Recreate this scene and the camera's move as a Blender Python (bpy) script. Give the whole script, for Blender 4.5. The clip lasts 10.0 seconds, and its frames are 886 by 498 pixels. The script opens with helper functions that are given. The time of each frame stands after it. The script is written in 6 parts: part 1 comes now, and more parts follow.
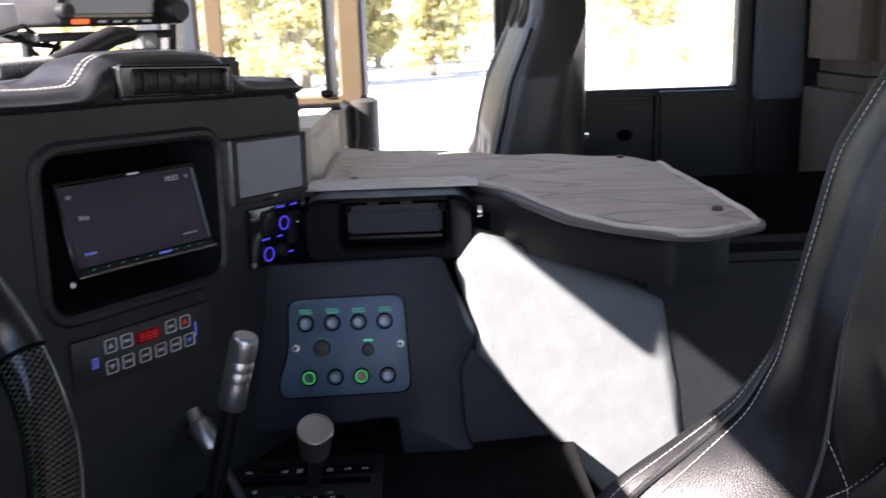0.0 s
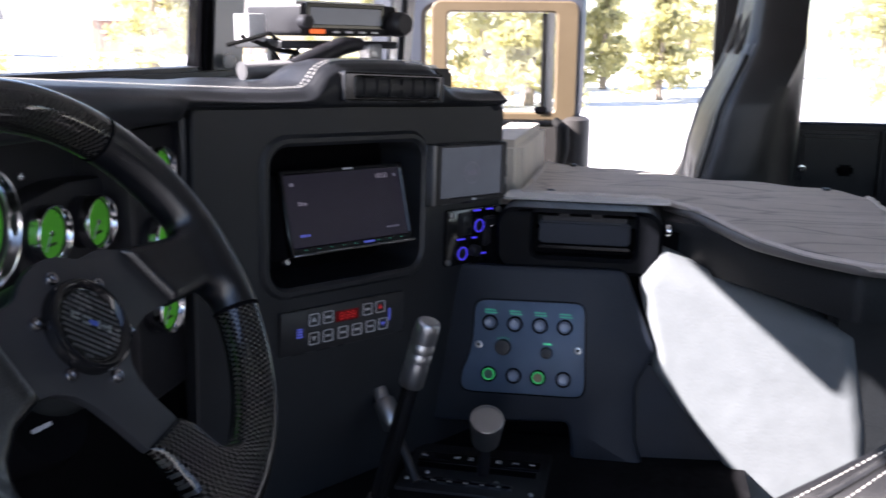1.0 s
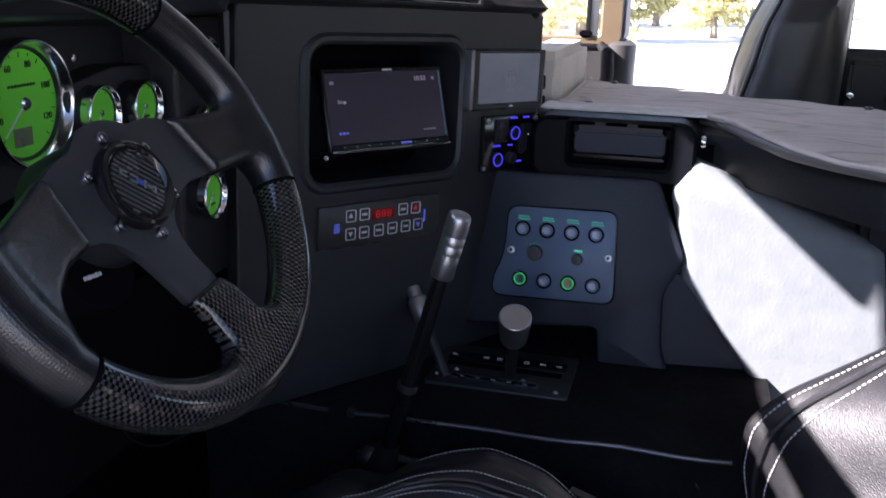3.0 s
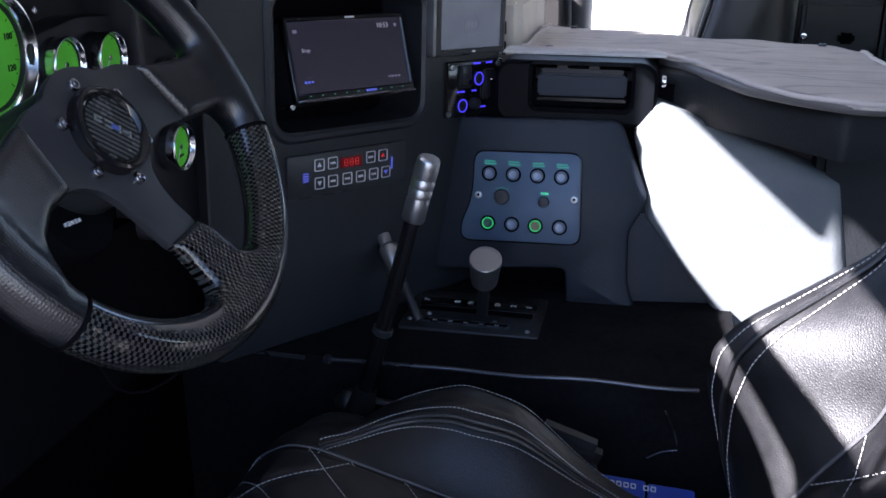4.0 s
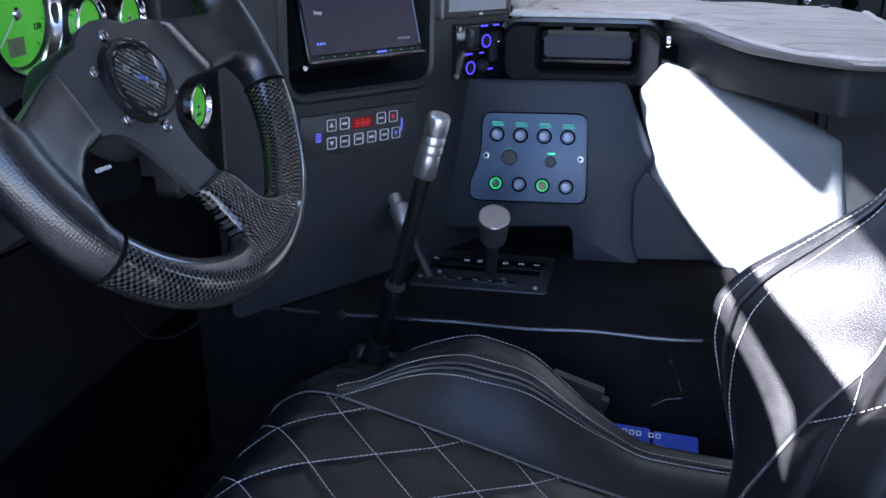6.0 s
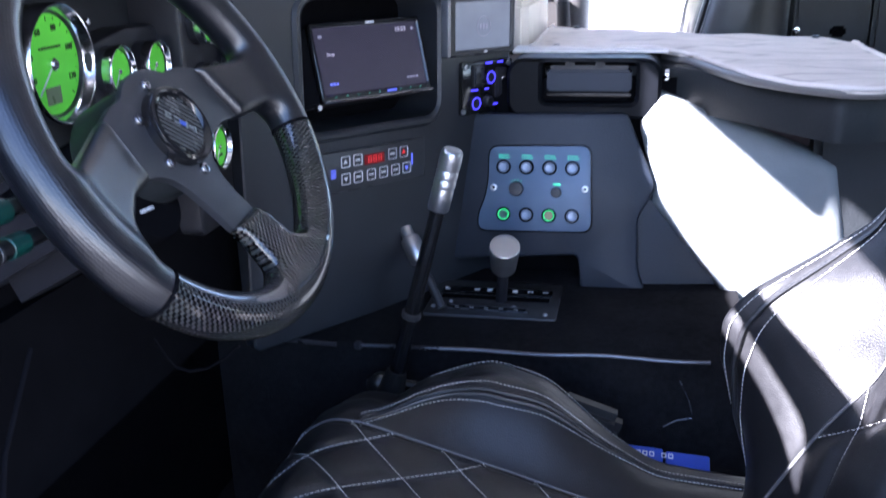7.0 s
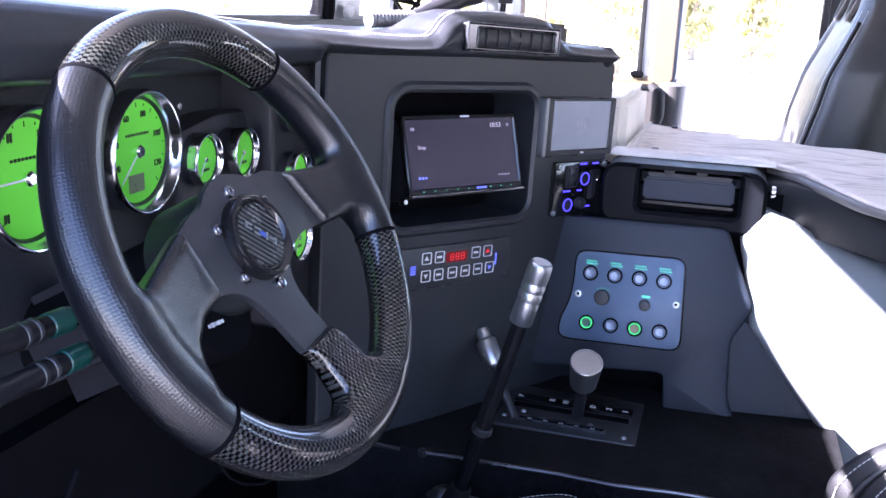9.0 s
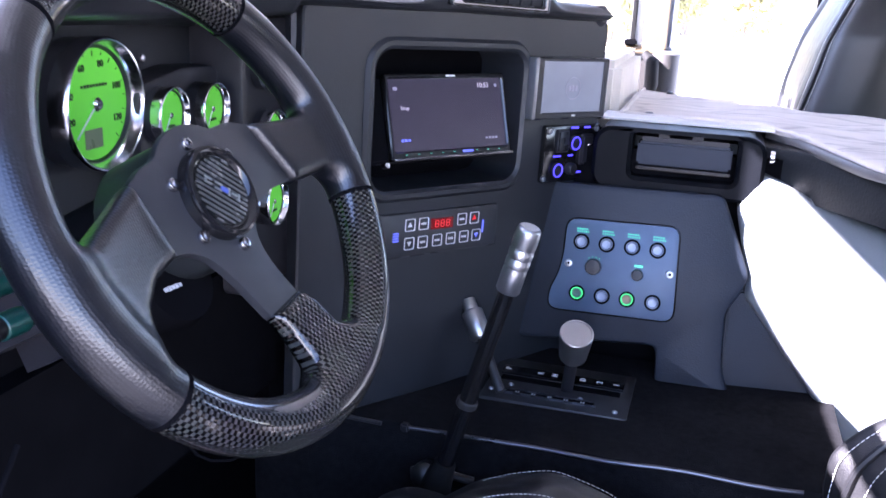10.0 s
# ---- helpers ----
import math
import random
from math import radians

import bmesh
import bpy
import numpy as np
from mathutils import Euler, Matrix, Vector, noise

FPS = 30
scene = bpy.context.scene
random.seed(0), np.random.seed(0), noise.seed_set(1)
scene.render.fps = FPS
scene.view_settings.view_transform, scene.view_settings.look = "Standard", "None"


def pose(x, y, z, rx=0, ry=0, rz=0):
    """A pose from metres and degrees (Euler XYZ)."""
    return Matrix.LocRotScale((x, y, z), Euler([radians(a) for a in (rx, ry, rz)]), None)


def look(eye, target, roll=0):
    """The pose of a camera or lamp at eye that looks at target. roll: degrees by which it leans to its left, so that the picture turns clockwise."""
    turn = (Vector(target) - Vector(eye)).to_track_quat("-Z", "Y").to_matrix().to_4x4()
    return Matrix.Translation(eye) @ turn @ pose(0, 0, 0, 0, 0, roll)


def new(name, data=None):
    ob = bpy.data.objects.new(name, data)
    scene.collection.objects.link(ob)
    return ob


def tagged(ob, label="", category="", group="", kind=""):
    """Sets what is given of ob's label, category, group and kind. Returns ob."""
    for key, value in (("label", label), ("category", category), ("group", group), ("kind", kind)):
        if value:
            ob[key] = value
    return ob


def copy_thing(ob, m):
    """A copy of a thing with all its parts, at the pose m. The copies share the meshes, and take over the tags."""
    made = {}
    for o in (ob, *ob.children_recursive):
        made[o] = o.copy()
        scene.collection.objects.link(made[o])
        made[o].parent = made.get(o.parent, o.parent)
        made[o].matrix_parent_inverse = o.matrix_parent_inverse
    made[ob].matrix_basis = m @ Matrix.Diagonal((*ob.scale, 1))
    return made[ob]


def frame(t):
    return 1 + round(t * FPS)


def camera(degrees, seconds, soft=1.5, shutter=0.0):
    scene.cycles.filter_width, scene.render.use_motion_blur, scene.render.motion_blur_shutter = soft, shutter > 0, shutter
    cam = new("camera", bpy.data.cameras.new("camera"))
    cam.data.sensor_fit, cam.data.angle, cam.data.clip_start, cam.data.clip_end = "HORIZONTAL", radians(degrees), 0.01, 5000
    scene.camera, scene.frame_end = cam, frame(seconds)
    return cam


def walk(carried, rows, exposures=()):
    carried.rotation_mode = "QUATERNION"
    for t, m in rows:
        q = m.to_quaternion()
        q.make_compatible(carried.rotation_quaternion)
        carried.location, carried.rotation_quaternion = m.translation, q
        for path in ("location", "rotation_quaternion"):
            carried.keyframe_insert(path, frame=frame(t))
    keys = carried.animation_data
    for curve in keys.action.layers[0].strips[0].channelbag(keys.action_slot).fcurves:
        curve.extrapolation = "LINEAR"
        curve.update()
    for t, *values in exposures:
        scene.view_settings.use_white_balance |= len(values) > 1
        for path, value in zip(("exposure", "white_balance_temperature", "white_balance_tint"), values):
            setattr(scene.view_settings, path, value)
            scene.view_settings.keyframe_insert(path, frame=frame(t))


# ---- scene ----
cam = camera(52.0, 10.0, shutter=0.5)
PATH = [
    (0, (0.188, 0.137, 1.904), (0.235, 2.077, 1.422), -1.8),
    (0.5, (0.211, 0.104, 1.899), (0.048, 2.039, 1.423), -0.8),
    (1, (0.218, 0.081, 1.902), (-0.189, 1.99, 1.465), 0.5),
    (1.5, (0.232, 0.074, 1.902), (-0.301, 1.954, 1.479), 0.5),
    (2, (0.237, 0.076, 1.891), (-0.321, 1.94, 1.429), 1.4),
    (2.5, (0.235, 0.066, 1.879), (-0.307, 1.92, 1.359), 2.4),
    (3, (0.238, 0.048, 1.868), (-0.251, 1.901, 1.295), 1.5),
    (3.2, (0.236, 0.040, 1.863), (-0.229, 1.894, 1.274), 1.4),
    (4.3, (0.233, 0.020, 1.855), (-0.159, 1.860, 1.178), 0.0),
    (4.5, (0.236, 0.011, 1.853), (-0.169, 1.846, 1.171), -0.4),
    (5, (0.229, -0.001, 1.853), (-0.204, 1.823, 1.156), -0.3),
    (5.5, (0.232, -0.01, 1.851), (-0.188, 1.814, 1.148), -0.7),
    (5.7, (0.234, -0.003, 1.843), (-0.167, 1.824, 1.134), -0.1),
    (6.8, (0.231, -0.036, 1.856), (-0.186, 1.795, 1.168), -1.0),
    (7, (0.219, -0.044, 1.857), (-0.178, 1.807, 1.213), -1.4),
    (7.5, (0.201, -0.066, 1.875), (-0.082, 1.831, 1.307), -0.9),
    (8, (0.212, -0.048, 1.884), (-0.147, 1.859, 1.399), 0.5),
    (8.5, (0.198, -0.012, 1.885), (-0.313, 1.853, 1.375), 1.4),
    (9, (0.189, 0.019, 1.889), (-0.367, 1.871, 1.374), 2.3),
    (9.5, (0.187, 0.029, 1.883), (-0.355, 1.879, 1.351), 2.6),
    (10, (0.185, 0.064, 1.866), (-0.347, 1.907, 1.301), 2.6),
]
walk(cam, [(t, look(eye, target, roll)) for t, eye, target, roll in PATH], exposures=[(0, 3.16, 6800, 22), (1.5, 2.96, 6250, 22), (2.5, 3.05, 6250, 24), (3, 3.13, 6250, 26), (4.5, 3.63, 5800, 20), (5.5, 4.09, 5750, 20), (7, 4.65, 5700, 23), (7.5, 4.92, 5700, 24), (9, 4.78, 5850, 31), (10, 4.95, 5850, 32)])

# ---- world, sun, exposure ----
SUN_WAY = Vector((1.20, 0.65, -1.0)).normalized()
sun_data = bpy.data.lights.new("sun", "SUN")
sun_data.energy, sun_data.angle, sun_data.color = 3.6, radians(0.53), (1.0, 0.96, 0.90)
sun = new("sun", sun_data)
sun.matrix_world = look((-12, -4, 12), Vector((-12, -4, 12)) + SUN_WAY)
world = bpy.data.worlds.new("sky")
scene.world = world
world.use_nodes = True
sky = world.node_tree.nodes.new("ShaderNodeTexSky")
sky.sky_type, sky.sun_disc = "NISHITA", False
sky.sun_elevation = math.asin(-SUN_WAY.z)
sky.sun_rotation = math.atan2(-SUN_WAY.x, -SUN_WAY.y)
sky.dust_density = 0.6
back = world.node_tree.nodes["Background"]
world.node_tree.links.new(sky.outputs[0], back.inputs[0])
back.inputs[1].default_value = 0.056


# ---- materials ----
def material(name, base=(0.1, 0.1, 0.1), rough=0.5, metal=0.0, vary=0.25, scale=40.0, bump=0.15, fine=400.0,
             spec=0.5, coat=0.0, glow=None, power=0.0, sheen=0.0, rough_vary=0.1, cells=False, depth=0.001):
    """A principled surface with colour and roughness that vary at two scales, and a fine relief."""
    m = bpy.data.materials.new(name)
    m.use_nodes = True
    nodes, links = m.node_tree.nodes, m.node_tree.links
    p = nodes["Principled BSDF"]
    p.inputs["Metallic"].default_value = metal
    p.inputs["Specular IOR Level"].default_value = spec
    p.inputs["Coat Weight"].default_value = coat
    p.inputs["Coat Roughness"].default_value = 0.04
    p.inputs["Sheen Weight"].default_value = sheen
    if glow:
        p.inputs["Emission Color"].default_value = (*glow, 1)
        p.inputs["Emission Strength"].default_value = power
    where = nodes.new("ShaderNodeTexCoord")
    broad = nodes.new("ShaderNodeTexNoise")
    broad.inputs["Scale"].default_value, broad.inputs["Detail"].default_value = scale * 0.15, 4
    small = nodes.new("ShaderNodeTexNoise")
    small.inputs["Scale"].default_value, small.inputs["Detail"].default_value = scale, 6
    links.new(where.outputs["Object"], broad.inputs["Vector"])
    links.new(where.outputs["Object"], small.inputs["Vector"])
    blend = nodes.new("ShaderNodeMath")
    blend.operation = "ADD"
    links.new(broad.outputs["Fac"], blend.inputs[0])
    links.new(small.outputs["Fac"], blend.inputs[1])
    ramp = nodes.new("ShaderNodeMapRange")
    ramp.inputs["From Min"].default_value, ramp.inputs["From Max"].default_value = 0.6, 1.4
    ramp.inputs["To Min"].default_value, ramp.inputs["To Max"].default_value = 1 - vary, 1 + vary
    links.new(blend.outputs[0], ramp.inputs["Value"])
    tint = nodes.new("ShaderNodeMix")
    tint.data_type, tint.blend_type = "RGBA", "MULTIPLY"
    tint.inputs["Factor"].default_value = 1
    tint.inputs["A"].default_value = (*base, 1)
    links.new(ramp.outputs[0], tint.inputs["B"])
    links.new(tint.outputs["Result"], p.inputs["Base Color"])
    gloss = nodes.new("ShaderNodeMapRange")
    gloss.inputs["To Min"].default_value = max(0.02, rough - rough_vary)
    gloss.inputs["To Max"].default_value = min(1.0, rough + rough_vary)
    links.new(small.outputs["Fac"], gloss.inputs["Value"])
    links.new(gloss.outputs[0], p.inputs["Roughness"])
    if bump:
        if cells:
            relief = nodes.new("ShaderNodeTexVoronoi")
            relief.feature = "DISTANCE_TO_EDGE"
            relief.inputs["Scale"].default_value = fine
            out = relief.outputs["Distance"]
        else:
            relief = nodes.new("ShaderNodeTexNoise")
            relief.inputs["Scale"].default_value, relief.inputs["Detail"].default_value = fine, 3
            out = relief.outputs["Fac"]
        links.new(where.outputs["Object"], relief.inputs["Vector"])
        b = nodes.new("ShaderNodeBump")
        b.inputs["Strength"].default_value, b.inputs["Distance"].default_value = bump, depth
        links.new(out, b.inputs["Height"])
        links.new(b.outputs[0], p.inputs["Normal"])
    return m


def weave_material(name):
    """Lacquered carbon cloth: a twill of dark and light tows, laid along the UVs."""
    m = bpy.data.materials.new(name)
    m.use_nodes = True
    nodes, links = m.node_tree.nodes, m.node_tree.links
    p = nodes["Principled BSDF"]
    p.inputs["Roughness"].default_value = 0.26
    p.inputs["Metallic"].default_value = 0.2
    p.inputs["Specular IOR Level"].default_value = 0.15
    p.inputs["Coat Weight"].default_value, p.inputs["Coat Roughness"].default_value = 0.65, 0.03
    p.inputs["Coat IOR"].default_value = 1.6
    where = nodes.new("ShaderNodeTexCoord")
    check = nodes.new("ShaderNodeTexChecker")
    check.inputs["Scale"].default_value = 1.0
    check.inputs["Color1"].default_value, check.inputs["Color2"].default_value = (0.0012, 0.0012, 0.0015, 1), (0.056, 0.056, 0.054, 1)
    links.new(where.outputs["UV"], check.inputs["Vector"])
    blur = nodes.new("ShaderNodeTexNoise")
    blur.inputs["Scale"].default_value = 25
    links.new(where.outputs["Object"], blur.inputs["Vector"])
    mix = nodes.new("ShaderNodeMix")
    mix.data_type, mix.blend_type = "RGBA", "MULTIPLY"
    mix.inputs["Factor"].default_value = 0.4
    links.new(check.outputs["Color"], mix.inputs["A"])
    links.new(blur.outputs["Color"], mix.inputs["B"])
    links.new(mix.outputs["Result"], p.inputs["Base Color"])
    b = nodes.new("ShaderNodeBump")
    b.inputs["Strength"].default_value, b.inputs["Distance"].default_value = 0.20, 0.0006
    links.new(check.outputs["Fac"], b.inputs["Height"])
    links.new(b.outputs[0], p.inputs["Normal"])
    return m


def dotted_leather(name, base, rough, spec):
    """Leather with rows of tiny holes laid along the UVs."""
    m = material(name, base, rough, 0, 0.15, 90, 0, spec=spec, rough_vary=0.03)
    nodes, links = m.node_tree.nodes, m.node_tree.links
    where, dots = nodes.new("ShaderNodeTexCoord"), nodes.new("ShaderNodeTexVoronoi")
    dots.voronoi_dimensions = "2D"
    dots.inputs["Scale"].default_value, dots.inputs["Randomness"].default_value = 1.0, 0.30
    links.new(where.outputs["UV"], dots.inputs["Vector"])
    rise = nodes.new("ShaderNodeMapRange")
    rise.inputs["From Min"].default_value, rise.inputs["From Max"].default_value = 0.12, 0.5
    links.new(dots.outputs["Distance"], rise.inputs["Value"])
    b = nodes.new("ShaderNodeBump")
    b.inputs["Strength"].default_value, b.inputs["Distance"].default_value = 0.17, 0.0005
    links.new(rise.outputs[0], b.inputs["Height"])
    links.new(b.outputs[0], nodes["Principled BSDF"].inputs["Normal"])
    return m


def glass_material(name):
    """A thin clear pane: light goes straight through, the rest is mirrored by Fresnel's law."""
    m = bpy.data.materials.new(name)
    m.use_nodes = True
    nodes, links = m.node_tree.nodes, m.node_tree.links
    nodes.remove(nodes["Principled BSDF"])
    clear, mirror, mix = nodes.new("ShaderNodeBsdfTransparent"), nodes.new("ShaderNodeBsdfGlossy"), nodes.new("ShaderNodeMixShader")
    clear.inputs["Color"].default_value = (0.96, 0.97, 0.97, 1)
    mirror.inputs["Roughness"].default_value = 0.02
    edge, rise, low = nodes.new("ShaderNodeLayerWeight"), nodes.new("ShaderNodeMath"), nodes.new("ShaderNodeMath")
    rise.operation, low.operation = "POWER", "MULTIPLY_ADD"
    rise.inputs[1].default_value, low.inputs[1].default_value, low.inputs[2].default_value = 5.0, 0.9, 0.03
    links.new(edge.outputs["Facing"], rise.inputs[0])
    links.new(rise.outputs[0], low.inputs[0])
    links.new(low.outputs[0], mix.inputs[0])
    links.new(clear.outputs[0], mix.inputs[1])
    links.new(mirror.outputs[0], mix.inputs[2])
    links.new(mix.outputs[0], nodes["Material Output"].inputs["Surface"])
    return m


def brushed(name, base, rough, stretch=(2, 2, 10)):
    """Turned or brushed metal with fine streaks."""
    m = material(name, base, rough, 1.0, 0.08, 60, 0, rough_vary=0.08)
    nodes, links = m.node_tree.nodes, m.node_tree.links
    where, space = nodes.new("ShaderNodeTexCoord"), nodes.new("ShaderNodeMapping")
    space.inputs["Scale"].default_value = stretch
    streak = nodes.new("ShaderNodeTexNoise")
    streak.inputs["Scale"].default_value = 30
    links.new(where.outputs["Object"], space.inputs["Vector"])
    links.new(space.outputs[0], streak.inputs["Vector"])
    p = nodes["Principled BSDF"]
    was = p.inputs["Base Color"].links[0].from_socket
    shade = nodes.new("ShaderNodeMapRange")
    shade.inputs["To Min"].default_value, shade.inputs["To Max"].default_value = 0.75, 1.2
    links.new(streak.outputs["Fac"], shade.inputs["Value"])
    mix = nodes.new("ShaderNodeMix")
    mix.data_type, mix.blend_type = "RGBA", "MULTIPLY"
    mix.inputs["Factor"].default_value = 0.3
    links.new(was, mix.inputs["A"])
    links.new(shade.outputs[0], mix.inputs["B"])
    links.new(mix.outputs["Result"], p.inputs["Base Color"])
    return m


LEATHER = material("black_leather", (0.0066, 0.0067, 0.008), 0.42, 0, 0.2, 60, 0.35, 480, spec=0.58, cells=True, depth=0.0008)
# Black leather paled in colour so that the pad shows as sunlit.
PAD_LEATHER = material("sun_paled_leather", (0.165, 0.182, 0.19), 0.55, 0, 0.09, 50, 0.22, 150, spec=0.5, cells=True, depth=0.0014)
WRAP = dotted_leather("wheel_leather", (0.005, 0.0058, 0.008), 0.29, 0.72)
PAD = material("smooth_vinyl", (0.017, 0.0185, 0.0225), 0.40, 0, 0.2, 30, 0.2, 650, spec=0.33)
VINYL = material("matt_vinyl", (0.0165, 0.0187, 0.023), 0.46, 0, 0.25, 25, 0.3, 700, spec=0.45)
# Hide of the engine cover; shade and blue sky sheen put into its colour.
COVER_HIDE = material("shade_tinted_hide", (0.0125, 0.0175, 0.028), 0.50, 0, 0.3, 18, 0.35, 500, spec=0.38)
TRIM = material("black_plastic", (0.018, 0.018, 0.022), 0.42, 0, 0.2, 50, 0.12, 600, spec=0.4)
# Near-black; on recess backs and footwell panels it stands in for shade.
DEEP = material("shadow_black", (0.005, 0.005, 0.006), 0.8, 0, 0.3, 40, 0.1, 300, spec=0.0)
GLOSS = material("gloss_black", (0.008, 0.008, 0.009), 0.12, 0, 0.2, 20, 0, spec=0.5, rough_vary=0.04)
CARPET = material("black_carpet", (0.012, 0.012, 0.0132), 1.0, 0, 0.4, 120, 0.6, 900, spec=0.0, rough_vary=0.0, depth=0.003)
PANEL = material("blue_grey_panel", (0.088, 0.13, 0.2), 0.42, 0.2, 0.12, 30, 0.15, 1200, spec=0.4)
SATIN = material("satin_black_metal", (0.055, 0.057, 0.062), 0.38, 0.6, 0.15, 60, 0.1, 1500)
ALU = material("turned_aluminium", (0.4, 0.41, 0.43), 0.33, 0.92, 0.06, 40, 0, rough_vary=0.03)
STEEL = brushed("dull_steel", (0.42, 0.42, 0.44), 0.4)
CHROME = material("chrome", (0.88, 0.88, 0.90), 0.16, 1, 0.04, 20, 0, rough_vary=0.05)
CARBON = weave_material("carbon_weave")
def creased(m, across, along, strength):
    """Long irregular creases: the borders of stretched cells, their shade put in as darker colour."""
    nodes, links = m.node_tree.nodes, m.node_tree.links
    where, space = nodes.new("ShaderNodeTexCoord"), nodes.new("ShaderNodeMapping")
    space.inputs["Scale"].default_value = (along, across, 1)
    space.inputs["Rotation"].default_value = (0, 0, radians(14))
    wander = nodes.new("ShaderNodeTexNoise")
    wander.inputs["Scale"].default_value = 9
    shift = nodes.new("ShaderNodeMix")
    shift.data_type = "RGBA"
    shift.inputs["Factor"].default_value = 0.04
    cells = nodes.new("ShaderNodeTexVoronoi")
    cells.feature = "DISTANCE_TO_EDGE"
    cells.inputs["Scale"].default_value = 1
    links.new(where.outputs["Object"], wander.inputs["Vector"])
    links.new(where.outputs["Object"], shift.inputs["A"])
    links.new(wander.outputs["Color"], shift.inputs["B"])
    links.new(shift.outputs["Result"], space.inputs["Vector"])
    links.new(space.outputs[0], cells.inputs["Vector"])
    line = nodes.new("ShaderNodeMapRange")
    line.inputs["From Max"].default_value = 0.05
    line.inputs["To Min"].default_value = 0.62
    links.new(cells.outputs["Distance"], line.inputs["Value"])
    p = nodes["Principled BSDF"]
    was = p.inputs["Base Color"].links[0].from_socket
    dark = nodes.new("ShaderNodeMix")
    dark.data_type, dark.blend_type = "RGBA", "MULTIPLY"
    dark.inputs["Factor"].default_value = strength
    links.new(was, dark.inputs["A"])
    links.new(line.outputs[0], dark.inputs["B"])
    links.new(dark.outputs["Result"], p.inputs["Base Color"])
    return m


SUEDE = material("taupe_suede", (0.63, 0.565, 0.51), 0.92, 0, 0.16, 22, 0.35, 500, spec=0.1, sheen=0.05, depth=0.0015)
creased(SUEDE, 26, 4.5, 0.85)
BINDING = material("pale_binding", (0.74, 0.71, 0.68), 0.8, 0, 0.15, 60, 0.3, 700, spec=0.15)
THREAD = material("white_thread", (0.62, 0.61, 0.58), 0.7, 0, 0.15, 300, 0.2, 2000, spec=0.3)
DIM_THREAD = material("grey_piping", (0.07, 0.07, 0.073), 0.5, 0, 0.15, 200, 0.2, 1500, spec=0.4)
GREEN = material("green_dial", (0.11, 0.55, 0.033), 0.5, 0, 0.06, 15, 0, glow=(0.09, 0.70, 0.02), power=0.009)
INK = material("dial_ink", (0.008, 0.01, 0.008), 0.6, 0, 0.1, 40, 0)
WHITE = material("white_marking", (0.7, 0.7, 0.7), 0.5, 0, 0.05, 40, 0)
SCREEN = material("dark_screen", (0.008, 0.008, 0.013), 0.12, 0, 0.2, 6, 0, spec=0.6, rough_vary=0.03, glow=(0.30, 0.28, 0.44), power=0.0042)
PALE_SCREEN = material("grey_screen", (0.05, 0.058, 0.07), 0.22, 0, 0.25, 30, 0, spec=0.6, rough_vary=0.05, glow=(0.48, 0.56, 0.68), power=0.014)
LIT_WHITE = material("lit_white", (0.4, 0.4, 0.4), 0.5, glow=(0.8, 0.8, 0.9), power=0.085, bump=0, vary=0.05)
LIT_GREEN = material("lit_green", (0.03, 0.25, 0.07), 0.4, glow=(0.05, 1.0, 0.30), power=0.04, bump=0, vary=0.05)
LIT_TEAL = material("lit_teal", (0.03, 0.3, 0.2), 0.4, glow=(0.05, 0.8, 0.5), power=0.03, bump=0, vary=0.05)
LIT_BLUE = material("lit_blue", (0.03, 0.03, 0.4), 0.4, glow=(0.08, 0.06, 1.0), power=0.11, bump=0, vary=0.05)
LIT_RED = material("lit_red", (0.3, 0.02, 0.02), 0.4, glow=(1.0, 0.02, 0.02), power=0.032, bump=0, vary=0.05)
RED_DARK = material("red_display", (0.05, 0.002, 0.004), 0.2, glow=(0.4, 0.0, 0.0), power=0.010, bump=0, vary=0.1)
KEYCAP = material("grey_key", (0.66, 0.66, 0.68), 0.5, 0, 0.1, 200, 0.1, 900)
RUBBER = material("rubber", (0.010, 0.010, 0.010), 0.75, 0, 0.2, 80, 0.2, 500, spec=0.2)
BLUE = material("blue_card", (0.02, 0.06, 0.36), 0.4, 0, 0.12, 60, 0.05, 400)
TAN = material("tan_paint", (0.17, 0.125, 0.072), 0.5, 0, 0.1, 15, 0.08, 300)
GREY_PAINT = material("grey_door_trim", (0.048, 0.045, 0.043), 0.55, 0, 0.12, 15, 0.1, 300)
CREAM = material("cream_cloth", (0.76, 0.70, 0.62), 0.85, 0, 0.12, 25, 0.3, 500, spec=0.2)
BODY = material("body_paint", (0.085, 0.095, 0.12), 0.35, 0.2, 0.08, 8, 0.04, 200, coat=0.4)
# Unseen headliner, kept pale so that it bounces fill light onto the mat.
HEADLINER = material("pale_bounce_headliner", (0.5, 0.5, 0.49), 0.95, 0, 0.2, 60, 0.3, 600, spec=0.2)
GLASS = glass_material("window_glass")
SNOW = material("snow_and_dry_grass", (0.76, 0.75, 0.73), 0.85, 0, 0.3, 1.2, 0.6, 6, spec=0.2, depth=0.05)


def leafy(name, base, scale):
    """Foliage that lets some light through."""
    m = material(name, base, 0.7, 0, 0.5, scale, 0, spec=0.25)
    nodes, links = m.node_tree.nodes, m.node_tree.links
    through_light, mix = nodes.new("ShaderNodeBsdfTranslucent"), nodes.new("ShaderNodeMixShader")
    through_light.inputs["Color"].default_value = (base[0] * 1.6, base[1] * 1.6, base[2], 1)
    mix.inputs[0].default_value = 0.45
    links.new(nodes["Principled BSDF"].outputs[0], mix.inputs[1])
    links.new(through_light.outputs[0], mix.inputs[2])
    links.new(mix.outputs[0], nodes["Material Output"].inputs["Surface"])
    return m


